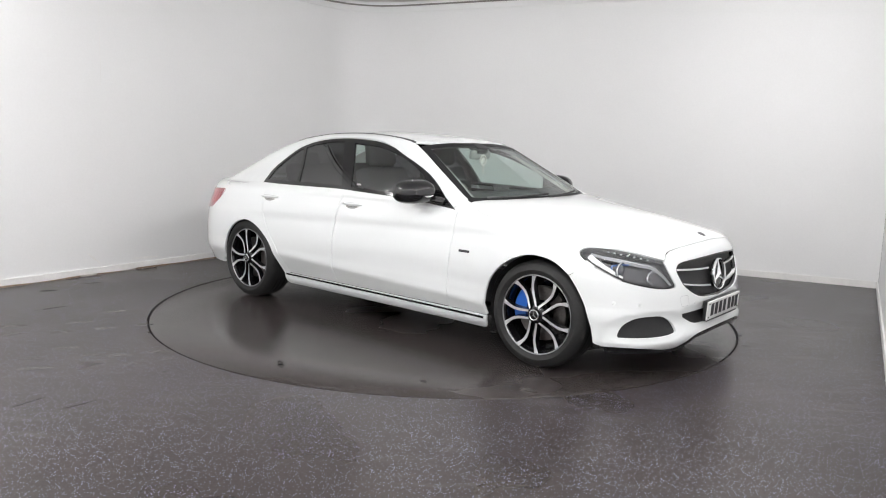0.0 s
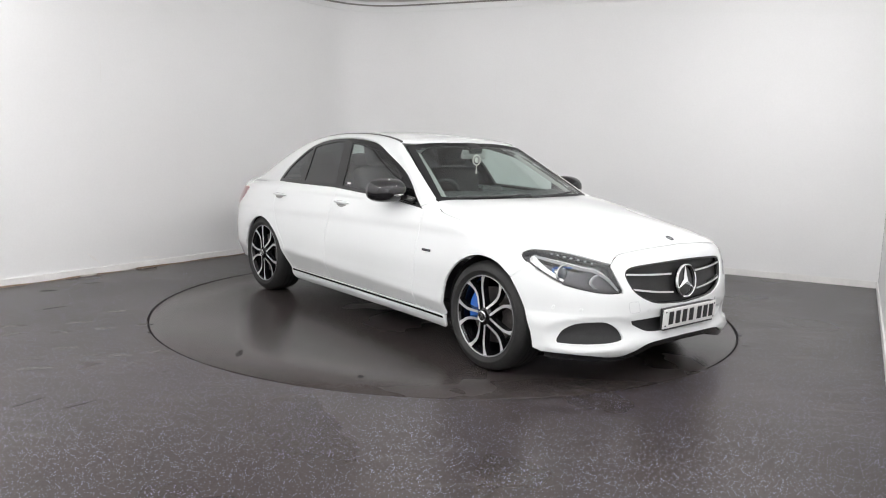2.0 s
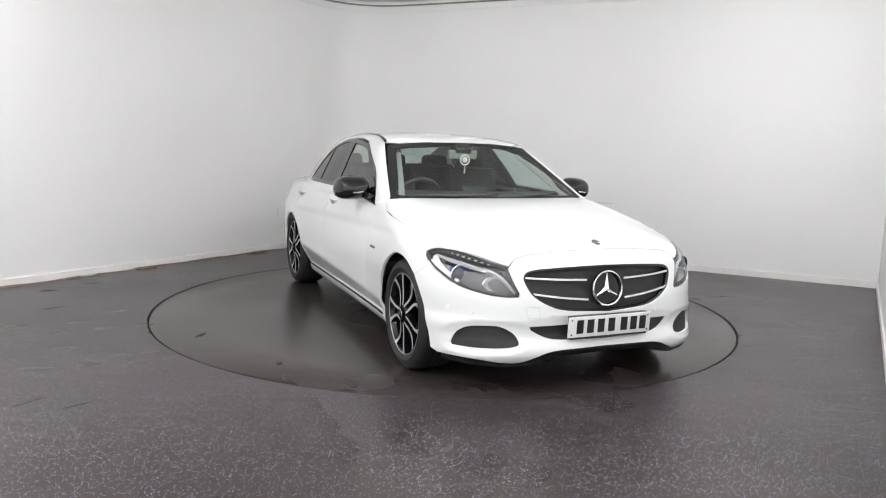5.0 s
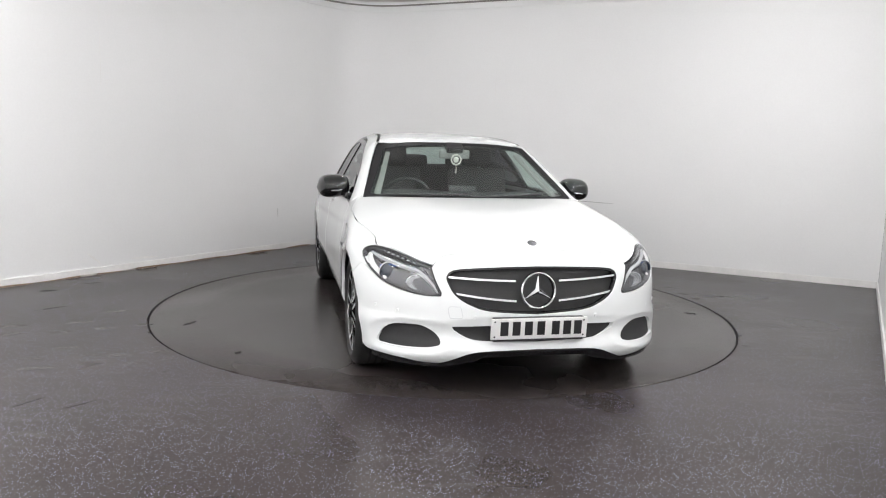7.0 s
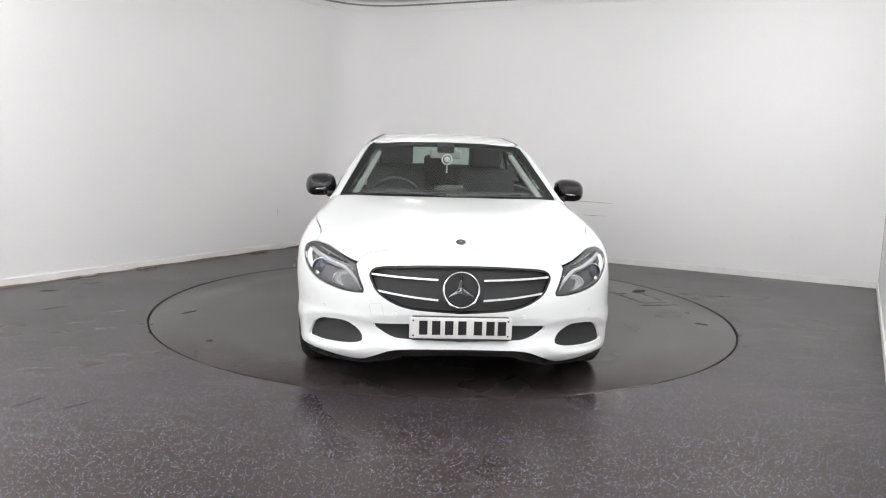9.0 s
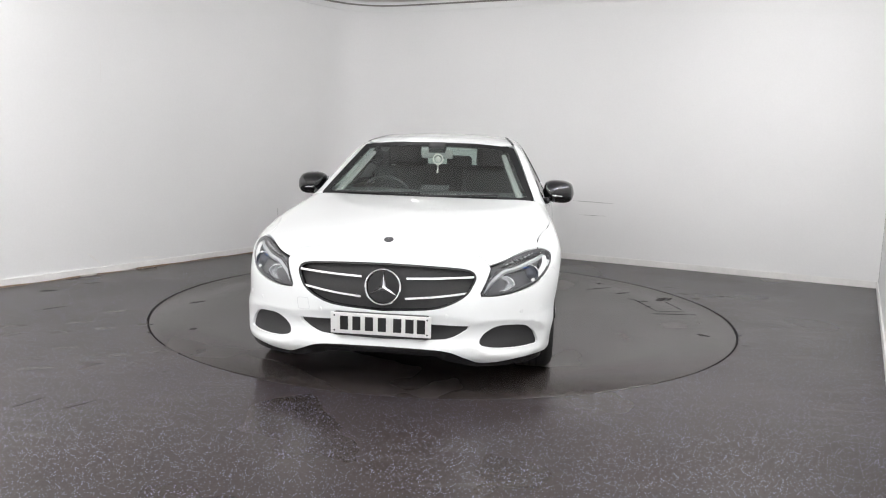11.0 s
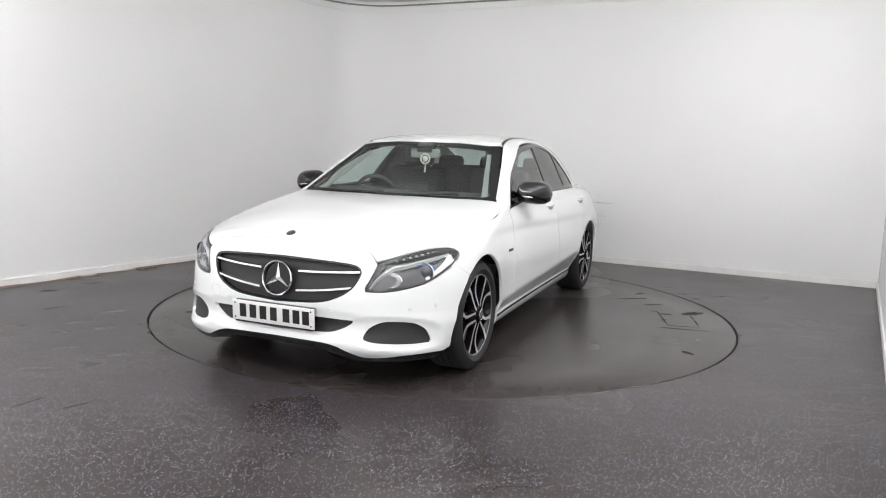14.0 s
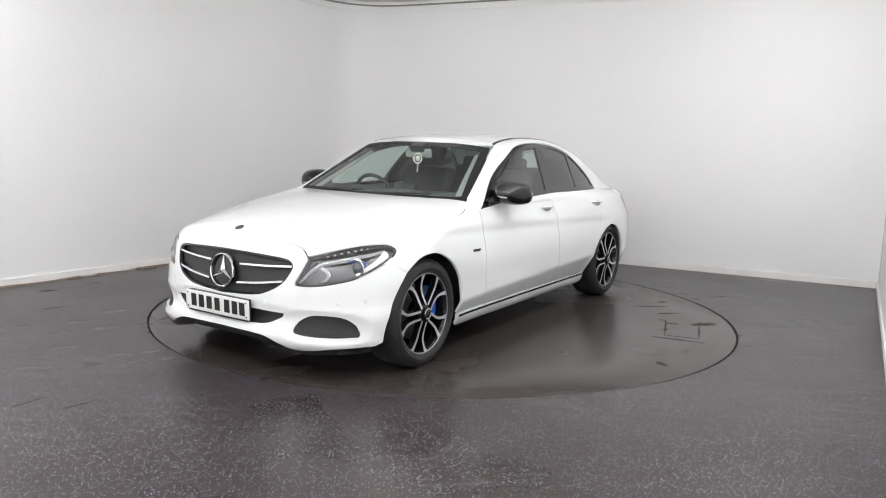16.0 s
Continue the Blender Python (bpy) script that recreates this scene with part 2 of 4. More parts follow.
# floor: one sheet with a round opening for the turntable
def floor_ring():
    bm = bmesh.new()
    n = 192
    inner = [bm.verts.new((R_TABLE * math.cos(2 * math.pi * k / n), R_TABLE * math.sin(2 * math.pi * k / n), FLOOR_Z)) for k in range(n)]
    outer = [bm.verts.new((14 * math.cos(2 * math.pi * k / n), 14 * math.sin(2 * math.pi * k / n), FLOOR_Z)) for k in range(n)]
    low = [bm.verts.new((v.co.x, v.co.y, -.05)) for v in inner]
    for k in range(n):
        j = (k + 1) % n
        bm.faces.new((inner[k], inner[j], outer[j], outer[k]))
        bm.faces.new((inner[k], low[k], low[j], inner[j]))
    me = bpy.data.meshes.new("floor")
    bm.to_mesh(me)
    bm.free()
    me.materials.append(FLOOR)
    return tagged(new("floor", me), "dark grey speckled resin floor, glossy and scuffed", "floor", kind="structure")


floor_ring()
pit = bmesh.new()
bmesh.ops.create_circle(pit, cap_ends=True, segments=96, radius=R_TABLE + .1, matrix=pose(0, 0, -.055))
pit_me = bpy.data.meshes.new("floor_pit")
pit.to_mesh(pit_me), pit.free()
pit_me.materials.append(SEAM_AND_SHADE)
tagged(new("floor_pit", pit_me), "dark gap beneath the turntable rim", "floor", kind="structure")

ceiling_mesh = bmesh.new()
box(ceiling_mesh, 0, -1, H + .06, 20, 20, .12)
cm = bpy.data.meshes.new("ceiling")
ceiling_mesh.to_mesh(cm), ceiling_mesh.free()
cm.materials.append(CEIL)
tagged(new("ceiling", cm), "off-white painted ceiling", "ceiling", kind="structure")


# ---- rows of small ceiling downlights ----
def downlight():
    root = tagged(new("downlight"), "small round white ceiling downlight, switched on", "light", "ceiling downlights over the turntable")
    bm = bmesh.new()
    revolve(bm, [(.045, -.004), (.048, -.012), (.060, -.010), (.066, -.001)], 28, "z")
    part("bezel", bm, SKIRT, root)
    bm = bmesh.new()
    revolve(bm, [(.001, -.044), (.020, -.041), (.036, -.029), (.045, -.006)], 20, "z")
    part("lens", bm, DIFFUSER, root, "glowing white lens", smooth=False)
    return root


first = downlight()
FRONT_DIR = (far_left - near_right).normalized()
places = [RIGHT + RIGHT_DIR * (2.4 + .8 * k) + Vector((-.882, .472, 0)) * .7 for k in range(10)]
places += [near_right + FRONT_DIR * (.8 + .8 * k) + Vector((FRONT_DIR.y, -FRONT_DIR.x, 0)) * .8 for k in range(8)]
places += [CORNER + LEFT_DIR * (5.3 + .8 * k) + Vector((.838, -.545, 0)) * .7 for k in range(4)]
# further unseen downlights, added to brighten the walls and the car's flanks
places += [U * u - V * 4.6 for u in (-2.4, -1.5, -.6, .3)] + [U * u - V * 2.7 for u in (-1.5, .3)]
places += [CORNER + U * a - V * b for a, b in ((1.7, 1.9),)] + [RIGHT + RIGHT_DIR * a + Vector((-.882, .472, 0)) * 1.5 for a in (3.2, 4.4, 5.6, 6.8)] + [RIGHT + RIGHT_DIR * 1.5 + Vector((-.882, .472, 0)) * .9]
for i, p in enumerate(places):
    m = pose(p.x, p.y, H - .001)
    if i == 0:
        first.matrix_basis = m
    else:
        copy_thing(first, m)


# ---- turntable ----
turntable = tagged(new("turntable"), "round dark grey car turntable flush with the floor", "turntable")
bm = bmesh.new()
revolve(bm, [(.001, 0), (.6, 0), (1.2, 0), (1.8, 0), (R_TABLE - .022, 0), (R_TABLE - .015, -.004), (R_TABLE - .013, -.04)], 192, "z", (0, 0, FLOOR_Z))
part("deck", bm, DECK, turntable)


# ---- car body as a smooth solid: x forward, y to the left, z up, metres ----
def tab(v, xs, ys):
    """Smooth interpolation through a short table (cubic, monotone-ish)."""
    xs, ys = np.asarray(xs, float), np.asarray(ys, float)
    m = np.gradient(ys, xs)
    v = np.clip(v, xs[0], xs[-1])
    i = np.clip(np.searchsorted(xs, v, side="right") - 1, 0, len(xs) - 2)
    h = xs[i + 1] - xs[i]
    s = (v - xs[i]) / h
    return ((1 + 2 * s) * (1 - s) ** 2 * ys[i] + s * (1 - s) ** 2 * h * m[i]
            + s * s * (3 - 2 * s) * ys[i + 1] + s * s * (s - 1) * h * m[i + 1])


def smax(a, b, k):
    h = np.maximum(k - abs(a - b), 0) / k
    return np.maximum(a, b) + h * h * k / 4


def smin(a, b, k):
    return -smax(-a, -b, k)


def width(x, z):
    side = tab(z, (.14, .20, .25, .30, .345, .45, .55, .63, .72, .79, .85, .90, .95, 1.02),
               (.825, .838, .850, .868, .886, .893, .896, .892, .881, .866, .846, .826, .800, .765))
    plan = tab(x, (-2.4, -1.9, -1.42, -.9, -.3, .4, .9, 1.42, 1.8, 2.2),
               (-.04, -.014, .012, .004, 0, 0, .006, .040, .040, .02))
    shoulder = tab(x, (-2.4, -1.7, -1.2, -.5, .8, 2.2), (-.06, -.03, 0, 0, 0, 0)) * np.clip((z - .7) / .25, 0, 1)
    chin = .036 * np.clip((x - 1.45) / .4, 0, 1) * np.clip((.42 - z) / .2, 0, 1)
    # crisp crease low on the doors, rising to the rear, with the skin turned under below it
    doors = np.clip((1.15 - abs(x - .03)) / .12, 0, 1)
    crease = .362 - .037 * x
    under = smin(np.where(z < .45, np.maximum(side, .8925), side), .8935 - .52 * np.minimum(crease - z, crease - .245), .009)
    side = side + doors * (under - side)
    # shoulder line that falls from the front wing to the rear door, hollow below it
    below = .759 + .034 * x - z
    span = np.clip((x + 1.45) / .25, 0, 1) * np.clip((1.55 - x) / .35, 0, 1)
    ease = np.clip((below + .015) / .075, 0, 1)
    hollow = .0105 * span * ease * ease * (3 - 2 * ease) * np.exp(-np.maximum(below - .03, 0) / .13)
    return side + plan + shoulder + chin - hollow


def top(x, y):
    mid = tab(x, (-2.5, -2.35, -2.1, -1.8, -1.4, .5, .75, 1.0, 1.4, 1.7, 1.9, 2.06, 2.14, 2.22),
              (.925, .945, .950, .955, .965, .975, .965, .945, .905, .867, .832, .792, .757, .69))
    drop = tab(x, (-2.5, -2.0, -1.4, .5, .75, 1.0, 1.4, 1.7, 2.0, 2.2), (.05, .05, .04, .02, .022, .045, .085, .115, .138, .13))
    return mid - drop * (abs(y) / .8) ** 2.2


def lower(x, y, z):
    w = width(x, z)
    xf = tab(z, (.13, .17, .21, .25, .32, .42, .50, .58, .67, .74, .85),
             (2.13, 2.175, 2.205, 2.21, 2.195, 2.195, 2.19, 2.175, 2.155, 2.135, 2.10))
    nf = tab(z, (.15, .25, .40, .60, .80), (3.2, 3.05, 2.8, 2.65, 2.35))
    xr = tab(z, (.15, .25, .45, .60, .75, .93), (-2.33, -2.42, -2.46, -2.44, -2.42, -2.41))
    turn = np.arctan2(abs(y), np.maximum(x - 1.25, .05))
    nose = np.clip((x - 1.6) / .15, 0, 1)
    def bowl(u, v, a, b):
        q = np.clip((1.0 - ((abs(u) / a) ** 2.6 + (abs(v) / b) ** 2.6)) / .85, 0, 1)
        return q * q * (3 - 2 * q)
    sunk = nose * (.011 * bowl(turn - .690, z - .304 + .05 * (turn - .69), .262, .096) + .008 * bowl(turn, z - .335, .62, .10))
    tf = np.maximum((x - 1.35) / (xf - 1.35), 0)
    tr = np.maximum((x + 1.50) / (xr + 1.50), 0)
    ry = abs(y) / w
    rho = np.where(x > 0, (tf ** nf + ry ** nf) ** (1 / nf), (tr ** 3.1 + ry ** 3.1) ** (1 / 3.1))
    floor = tab(x, (-2.5, -2.1, -1.75, -1.0, 1.1, 1.8, 2.2), (.25, .215, .19, .18, .16, .165, .165))
    return smax(smax((rho - 1) * .88 + sunk, z - top(x, y), .07), floor - z, .02)


def cabin(x, y, z):
    belt = tab(x, (-2.4, -2.0, -1.6, -1.3, -.9, -.3, .3, .7, 1.0), (.52, .60, .69, .746, .79, .813, .81, .797, .77))
    side = (abs(y) - belt + .50 * (z - .94) + .22 * np.maximum(z - .94, 0) ** 2) * .87
    roof = tab(x, (-2.4, -2.1, -1.8, -1.5, -1.2, -.9, -.6, -.3, 0, .2, .5, 1.0),
               (.87, .985, 1.108, 1.228, 1.322, 1.370, 1.386, 1.383, 1.362, 1.338, 1.27, 1.1))
    up = (z - roof + .033 * (abs(y) / .55) ** 2) * tab(x, (-2.4, -1.8, -1.2, -.6, 1), (.9, .92, .97, 1, 1))
    glass = (x - .235 + (z - 1.325) * 1.93 + .34 * y * y) * .46
    return smax(smax(smax(side, up, .07), glass, .03), np.maximum(.905 - z, -2.33 - x), .02)


def body(x, y, z):
    return smin(lower(x, y, z), cabin(x, y, z), .03)


def meet(solid, o, d, far=2.0, steps=26):
    """First crossing from outside of rays o + s d with a solid."""
    o, d = np.asarray(o, float), np.asarray(d, float)
    s = np.zeros(len(o))
    lo, hi, found = s.copy(), s + far, np.zeros(len(o), bool)
    prev = s.copy()
    for k in range(1, steps + 1):
        s = np.full(len(o), far * k / steps)
        p = o + d * s[:, None]
        hit = (solid(p[:, 0], p[:, 1], p[:, 2]) < 0) & ~found
        lo[hit], hi[hit] = prev[hit], s[hit]
        found |= hit
        prev = s
    for _ in range(17):
        m = (lo + hi) / 2
        p = o + d * m[:, None]
        inside = solid(p[:, 0], p[:, 1], p[:, 2]) < 0
        hi, lo = np.where(inside, m, hi), np.where(inside, lo, m)
    return o + d * hi[:, None], found


def grad(solid, p, e=.0015):
    g = np.stack([solid(*(p + np.eye(3)[k] * e).T) - solid(*(p - np.eye(3)[k] * e).T) for k in range(3)], 1)
    return g / np.maximum(np.linalg.norm(g, axis=1, keepdims=True), 1e-9)


def curve(pts, n=8):
    """Smooth open curve through a few points."""
    p = np.array(pts, float)
    q = np.vstack([2 * p[0] - p[1], p, 2 * p[-1] - p[-2]])
    out = []
    for i in range(1, len(q) - 2):
        a, b, c, d = q[i - 1:i + 3]
        for s in np.arange(n) / n:
            out.append(.5 * (2 * b + (c - a) * s + (2 * a - 5 * b + 4 * c - d) * s ** 2 + (3 * b - a - 3 * c + d) * s ** 3))
    out.append(p[-1])
    return [tuple(o) for o in out]


def outline(*runs, step=.02):
    """A closed outline from runs that meet at corners, evenly stepped."""
    pts = [np.array(p) for r in runs for p in r]
    out = []
    for a, b in zip(pts, pts[1:] + pts[:1]):
        d = np.linalg.norm(b - a)
        if d < 1e-5:
            continue
        k = max(1, int(math.ceil(d / step)))
        out += [a + (b - a) * i / k for i in range(k)]
    keep = [out[0]]
    for p in out[1:]:
        if np.linalg.norm(p - keep[-1]) > .003:
            keep.append(p)
    if np.linalg.norm(keep[0] - keep[-1]) < .003:
        keep.pop()
    return np.array(keep)


def area(poly):
    x, y = poly[:, 0], poly[:, 1]
    return .5 * np.sum(x * np.roll(y, -1) - y * np.roll(x, -1))


def shrink(poly, d):
    """Moves an outline inwards by d."""
    if area(poly) < 0:
        poly = poly[::-1]
    a, b = poly - np.roll(poly, 1, 0), np.roll(poly, -1, 0) - poly
    na = np.stack([-a[:, 1], a[:, 0]], 1) / np.linalg.norm(a, axis=1, keepdims=True)
    nb = np.stack([-b[:, 1], b[:, 0]], 1) / np.linalg.norm(b, axis=1, keepdims=True)
    m = na + nb
    m /= np.maximum((m * nb).sum(1, keepdims=True), .5)
    return poly + m * d


def within(p, poly):
    x, y = p[:, 0:1], p[:, 1:2]
    x0, y0 = poly[:, 0], poly[:, 1]
    x1, y1 = np.roll(x0, -1), np.roll(y0, -1)
    with np.errstate(divide="ignore", invalid="ignore"):
        cross = ((y0 > y) != (y1 > y)) & (x < (x1 - x0) * (y - y0) / (y1 - y0) + x0)
    return cross.sum(1) % 2 == 1


def from_side(sign):
    return lambda q: (np.stack([q[:, 0], np.full(len(q), 1.3 * sign), q[:, 1]], 1), np.tile([0, -sign, 0], (len(q), 1)))


def from_top(q):
    return np.stack([q[:, 0], q[:, 1], np.full(len(q), 1.8)], 1), np.tile([0, 0, -1], (len(q), 1))


def from_front(q):
    return np.stack([np.full(len(q), 1.9), q[:, 0], q[:, 1]], 1), np.tile([-1, 0, 0], (len(q), 1))


def fan(q, sx=1.0, cx=1.25):
    """Horizontal rays towards an upright axis inside the nose (or the tail): angle and height."""
    a = q[:, 0]
    d = np.stack([np.cos(a) * sx, np.sin(a), 0 * a], 1)
    return np.array([cx, 0, 0]) + d * 1.7 + np.stack([0 * a, 0 * a, q[:, 1]], 1), -d


def tail_fan(q):
    return fan(q, -1.0, -1.25)


def flip(poly):
    return poly * np.array([-1, 1]) if poly is not None else None


def panel(name, poly, cast, solid, material, parent, holes=(), gap=.002, lip=.018, sink=0.0, step=.03, label="", stretch=1.0, far=2.0):
    """A shell piece cut out of the car's skin along an outline, with its edges turned inwards."""
    poly = shrink(poly, gap) if gap else (poly if area(poly) > 0 else poly[::-1])
    holes = [(h if area(h) > 0 else h[::-1]) for h in holes]
    loops = [poly, *holes]
    lo, hi = poly.min(0), poly.max(0)
    gx, gy = np.meshgrid(np.arange(lo[0] + step / 2, hi[0], step), np.arange(lo[1] + step / 2, hi[1], step))
    grid = np.stack([gx.ravel(), gy.ravel()], 1)
    grid[:, 0] += (np.round((grid[:, 1] - lo[1]) / step) % 2) * step * .5
    ok = within(grid, poly)
    for h in holes:
        ok &= ~within(grid, h)
    edge = np.vstack(loops)
    for k in range(0, len(grid), 4000):
        ok[k:k + 4000] &= np.min(np.linalg.norm(grid[k:k + 4000, None] - edge[None], axis=2), axis=1) > step * .45
    grid = grid[ok]
    pts, edges, n0 = [], [], 0
    for l in loops:
        pts += [Vector(p) for p in l]
        edges += [(n0 + i, n0 + (i + 1) % len(l)) for i in range(len(l))]
        n0 += len(l)
    pts += [Vector(p) for p in grid]
    vs, es, fs, ov, oe, of = delaunay_2d_cdt(pts, edges, [], 0, 1e-5)
    q = np.array([tuple(v) for v in vs])
    cen = np.array([q[list(f)].mean(0) for f in fs])
    keep = within(cen, poly)
    for h in holes:
        keep &= ~within(cen, h)
    fs = [tuple(f) for f, k in zip(fs, keep) if k]
    o, d = cast(q)
    p, found = meet(solid, o, d, far)
    nrm = grad(solid, p)
    p = p - nrm * sink
    faces = []
    for f in fs:
        a, b, c = p[list(f[:3])]
        faces.append(f if np.dot(np.cross(b - a, c - a), nrm[f[0]]) > 0 else f[::-1])
    verts, norms = [tuple(v) for v in p], [tuple(v) for v in nrm]
    if lip:
        count = {}
        for f in faces:
            for i in range(len(f)):
                e = (f[i], f[(i + 1) % len(f)])
                count[e] = 1
        rim = [e for e in count if (e[1], e[0]) not in count]
        for a, b in rim:
            k = len(verts)
            t = np.cross(p[b] - p[a], nrm[a])
            t /= max(np.linalg.norm(t), 1e-9)
            for v, deep in ((a, 0), (b, 0), (b, lip), (a, lip)):
                verts.append(tuple(p[v] - nrm[v] * deep))
                norms.append(tuple(t if deep else (t * .75 + nrm[v] * .65)))
            faces.append((k + 1, k, k + 3, k + 2))
    me = bpy.data.meshes.new(name)
    me.from_pydata(verts, [], faces)
    me.materials.append(material)
    me.polygons.foreach_set("use_smooth", [True] * len(me.polygons))
    me.normals_split_custom_set_from_vertices(norms)
    me.update()
    ob = new(name, me)
    ob.parent = parent
    return tagged(ob, label)


def both(name, poly, cast_of, solid, material, parent, **kw):
    """The same panel on both sides of the car; cast_of(sign) and outlines in (x, z)."""
    return [panel(name, poly, cast_of(s), solid, material, parent, **kw) for s in (-1, 1)]


def both_flat(name, poly, cast, solid, material, parent, axis=1, holes=(), **kw):
    """The same panel mirrored in a view whose coordinate 'axis' is y (or the fan's angle)."""
    m = np.array([1, -1]) if axis == 1 else np.array([-1, 1])
    return [panel(name, poly * k, cast, solid, material, parent, holes=[h * k for h in holes], **kw) for k in (m, np.array([1, 1]))]


# ---- the car: things in its own space, origin on the ground between the axles ----
car = tagged(new("car"), "white four-door saloon car with black grille and tinted rear windows", "car")

# outlines, right and left alike
ARCH_F = curve([(1.058, .248), (1.052, .33), (1.085, .47), (1.18, .585), (1.31, .655), (1.43, .675), (1.55, .653), (1.652, .587)])
ARCH_R = curve([(-1.745, .27), (-1.735, .36), (-1.68, .48), (-1.57, .585), (-1.42, .635), (-1.27, .600), (-1.13, .50), (-1.05, .38), (-1.005, .24)])


def on_side(pts):
    """Places on the left flank at given x and z."""
    p, _ = meet(lower, *from_side(1)(np.array(pts)))
    return p


def on_nose(pts):
    """Places on the nose at given fan angles and heights."""
    p, _ = meet(lower, *fan(np.array(pts)))
    return p


def fan_of(p):
    return [(math.atan2(b, a - 1.25), c) for a, b, c in p]


ARCH_F_NOSE = fan_of(on_side(curve([(1.652, .585), (1.705, .51), (1.755, .41), (1.788, .31), (1.805, .21)])))
def mirrored(half, step):
    """A closed outline from its half, mirrored in the first coordinate."""
    return outline(half, [(-a, z) for a, z in reversed(half)], step=step)


GRILLE = mirrored([*curve([(0, .686), (.216, .682), (.41, .672), (.480, .662)]), *curve([(.504, .648), (.512, .622), (.495, .585), (.455, .533), (.375, .485), (.261, .453), (0, .436)])], .03)
CENTRE_IN = mirrored([(0, .381), (.282, .378), (.470, .372), *curve([(.462, .350), (.375, .311), (.282, .299), (0, .291)])], .03)
SIDE_IN = outline(curve([(.878, .262), (.872, .285), (.846, .325), (.785, .360), (.70, .371), (.62, .368), (.555, .335), (.522, .292), (.535, .270), (.62, .255), (.757, .249), (.87, .252)]), step=.02)
LAMP = outline(curve([(1.100, .716), (1.095, .728), (1.04, .744), (.90, .740), (.778, .722), (.69, .700), (.602, .674)]),
               curve([(.600, .670), (.57, .61), (.532, .545)]), curve([(.534, .531), (.60, .529), (.70, .539), (.858, .574), (.976, .628), (1.06, .678), (1.096, .705)]), step=.02)
BONNET_FRONT = [(0, .764), (.22, .758), (.392, .747), (.49, .736), (.545, .725), (.572, .706), (.592, .674)]

# front bumper with the openings for grille and air intakes
half = [*curve(BONNET_FRONT), *curve([(.595, .668), (.566, .61), (.527, .545)]), *curve([(.530, .527), (.60, .525), (.70, .535), (.858, .570), (.979, .624), (1.045, .655)]),
        *ARCH_F_NOSE, *curve([(.955, .196), (.85, .196), (.72, .190), (.60, .176), (.52, .178), (.44, .208), (.363, .237), (.26, .248), (0, .252)])]
bumper_line = mirrored(half, .022)
bumper = panel("front_bumper", bumper_line, fan, lower, PAINT, car, holes=[GRILLE, CENTRE_IN, SIDE_IN, flip(SIDE_IN)], lip=.03, step=.015, gap=.0007)
# white underlay added behind the wing and bumper joint to close its dark gap
both("joint_underlay", outline([(1.668, .600), (1.74, .615), (1.80, .66), (1.76, .69), (1.668, .645)]), from_side, lower, PAINT, car, gap=0, sink=.0035, lip=0, step=.02)
panel("air_intake", CENTRE_IN, fan, lower, MESH_BLACK, bumper, sink=.022, gap=-.003, lip=0, label="black mesh lower air intake")
for k in (SIDE_IN, flip(SIDE_IN)):
    panel("side_air_intake", k, fan, lower, MESH_BLACK, bumper, sink=.016, gap=-.003, lip=0, label="black mesh corner air intake")
spoiler_half = [(0, .264), (.26, .260), (.40, .235), (.48, .205), (.56, .190), (.72, .200), (.95, .205), (.94, .160), (.80, .155), (.5, .155), (.3, .195), (0, .205)]
panel("lower_spoiler", outline(spoiler_half, [(-a, z) for a, z in reversed(spoiler_half)], step=.04), fan, lambda x, y, z: lower(x, y, np.maximum(z, .19)), GLOSS_BLACK, car, sink=.02, lip=.10, gap=0)

# bonnet
lamp_top = on_nose(curve([(.594, .677), (.69, .703), (.778, .725), (.90, .743), (1.03, .748)]))
SEAM_PTS = [tuple(p[[0, 2]]) for p in lamp_top[-1:]] + [(1.60, .780), (1.382, .817), (1.176, .845), (.978, .873), (.880, .910)]
SEAM_TOP = curve(SEAM_PTS)
b_half = [*[tuple(p[:2]) for p in on_nose([(a, z + .003) for a, z in curve(BONNET_FRONT[:-1])])], *[tuple(p[:2]) for p in lamp_top],
          *[tuple(p[:2]) for p in on_side(SEAM_TOP)[1:]], *curve([(.850, .788), (.818, .745), (.845, .55), (.905, .28), (.925, 0)])]
panel("bonnet", outline(b_half, [(x, -y) for x, y in reversed(b_half)], step=.03), from_top, lower, PAINT, car, lip=.03, gap=.0038)

# wings, doors, quarters
SILL_Z = .246
wing = outline(SEAM_TOP, [(.83, .925), (.76, .908), (.728, .893)], curve([(.772, .880), (.770, .76), (.757, .60), (.745, .40), (.737, .25), (.735, SILL_Z)]), [(1.050, .246)], ARCH_F,
               [tuple(p[[0, 2]]) for p in on_nose([(1.045, .657), (1.085, .690), (1.104, .710), (1.106, .722), (1.09, .738), (1.05, .748)])])
both("front_wing", wing, from_side, body, PAINT, car, step=.02, gap=.001)
both_flat("cowl_corner", outline([(.735, .752), (.86, .765), (.905, .800), (.86, .828), (.74, .842)]), from_top, body, PAINT, car, gap=0, sink=.006, lip=.01)
BELT = [(.722, .889), (.41, .919), (.142, .932), (-.391, .950)]
fdoor = outline(curve([(.768, .878), (.766, .76), (.753, .60), (.741, .40), (.733, .25), (.731, .247)]), [(-.365, .247)], curve([(-.372, .38), (-.368, .55), (-.352, .70), (-.325, .88), (-.318, .948)]), curve(list(reversed(BELT[:3]))), [(.735, .887)])
both("front_door", fdoor, from_side, body, PAINT, car, step=.018)
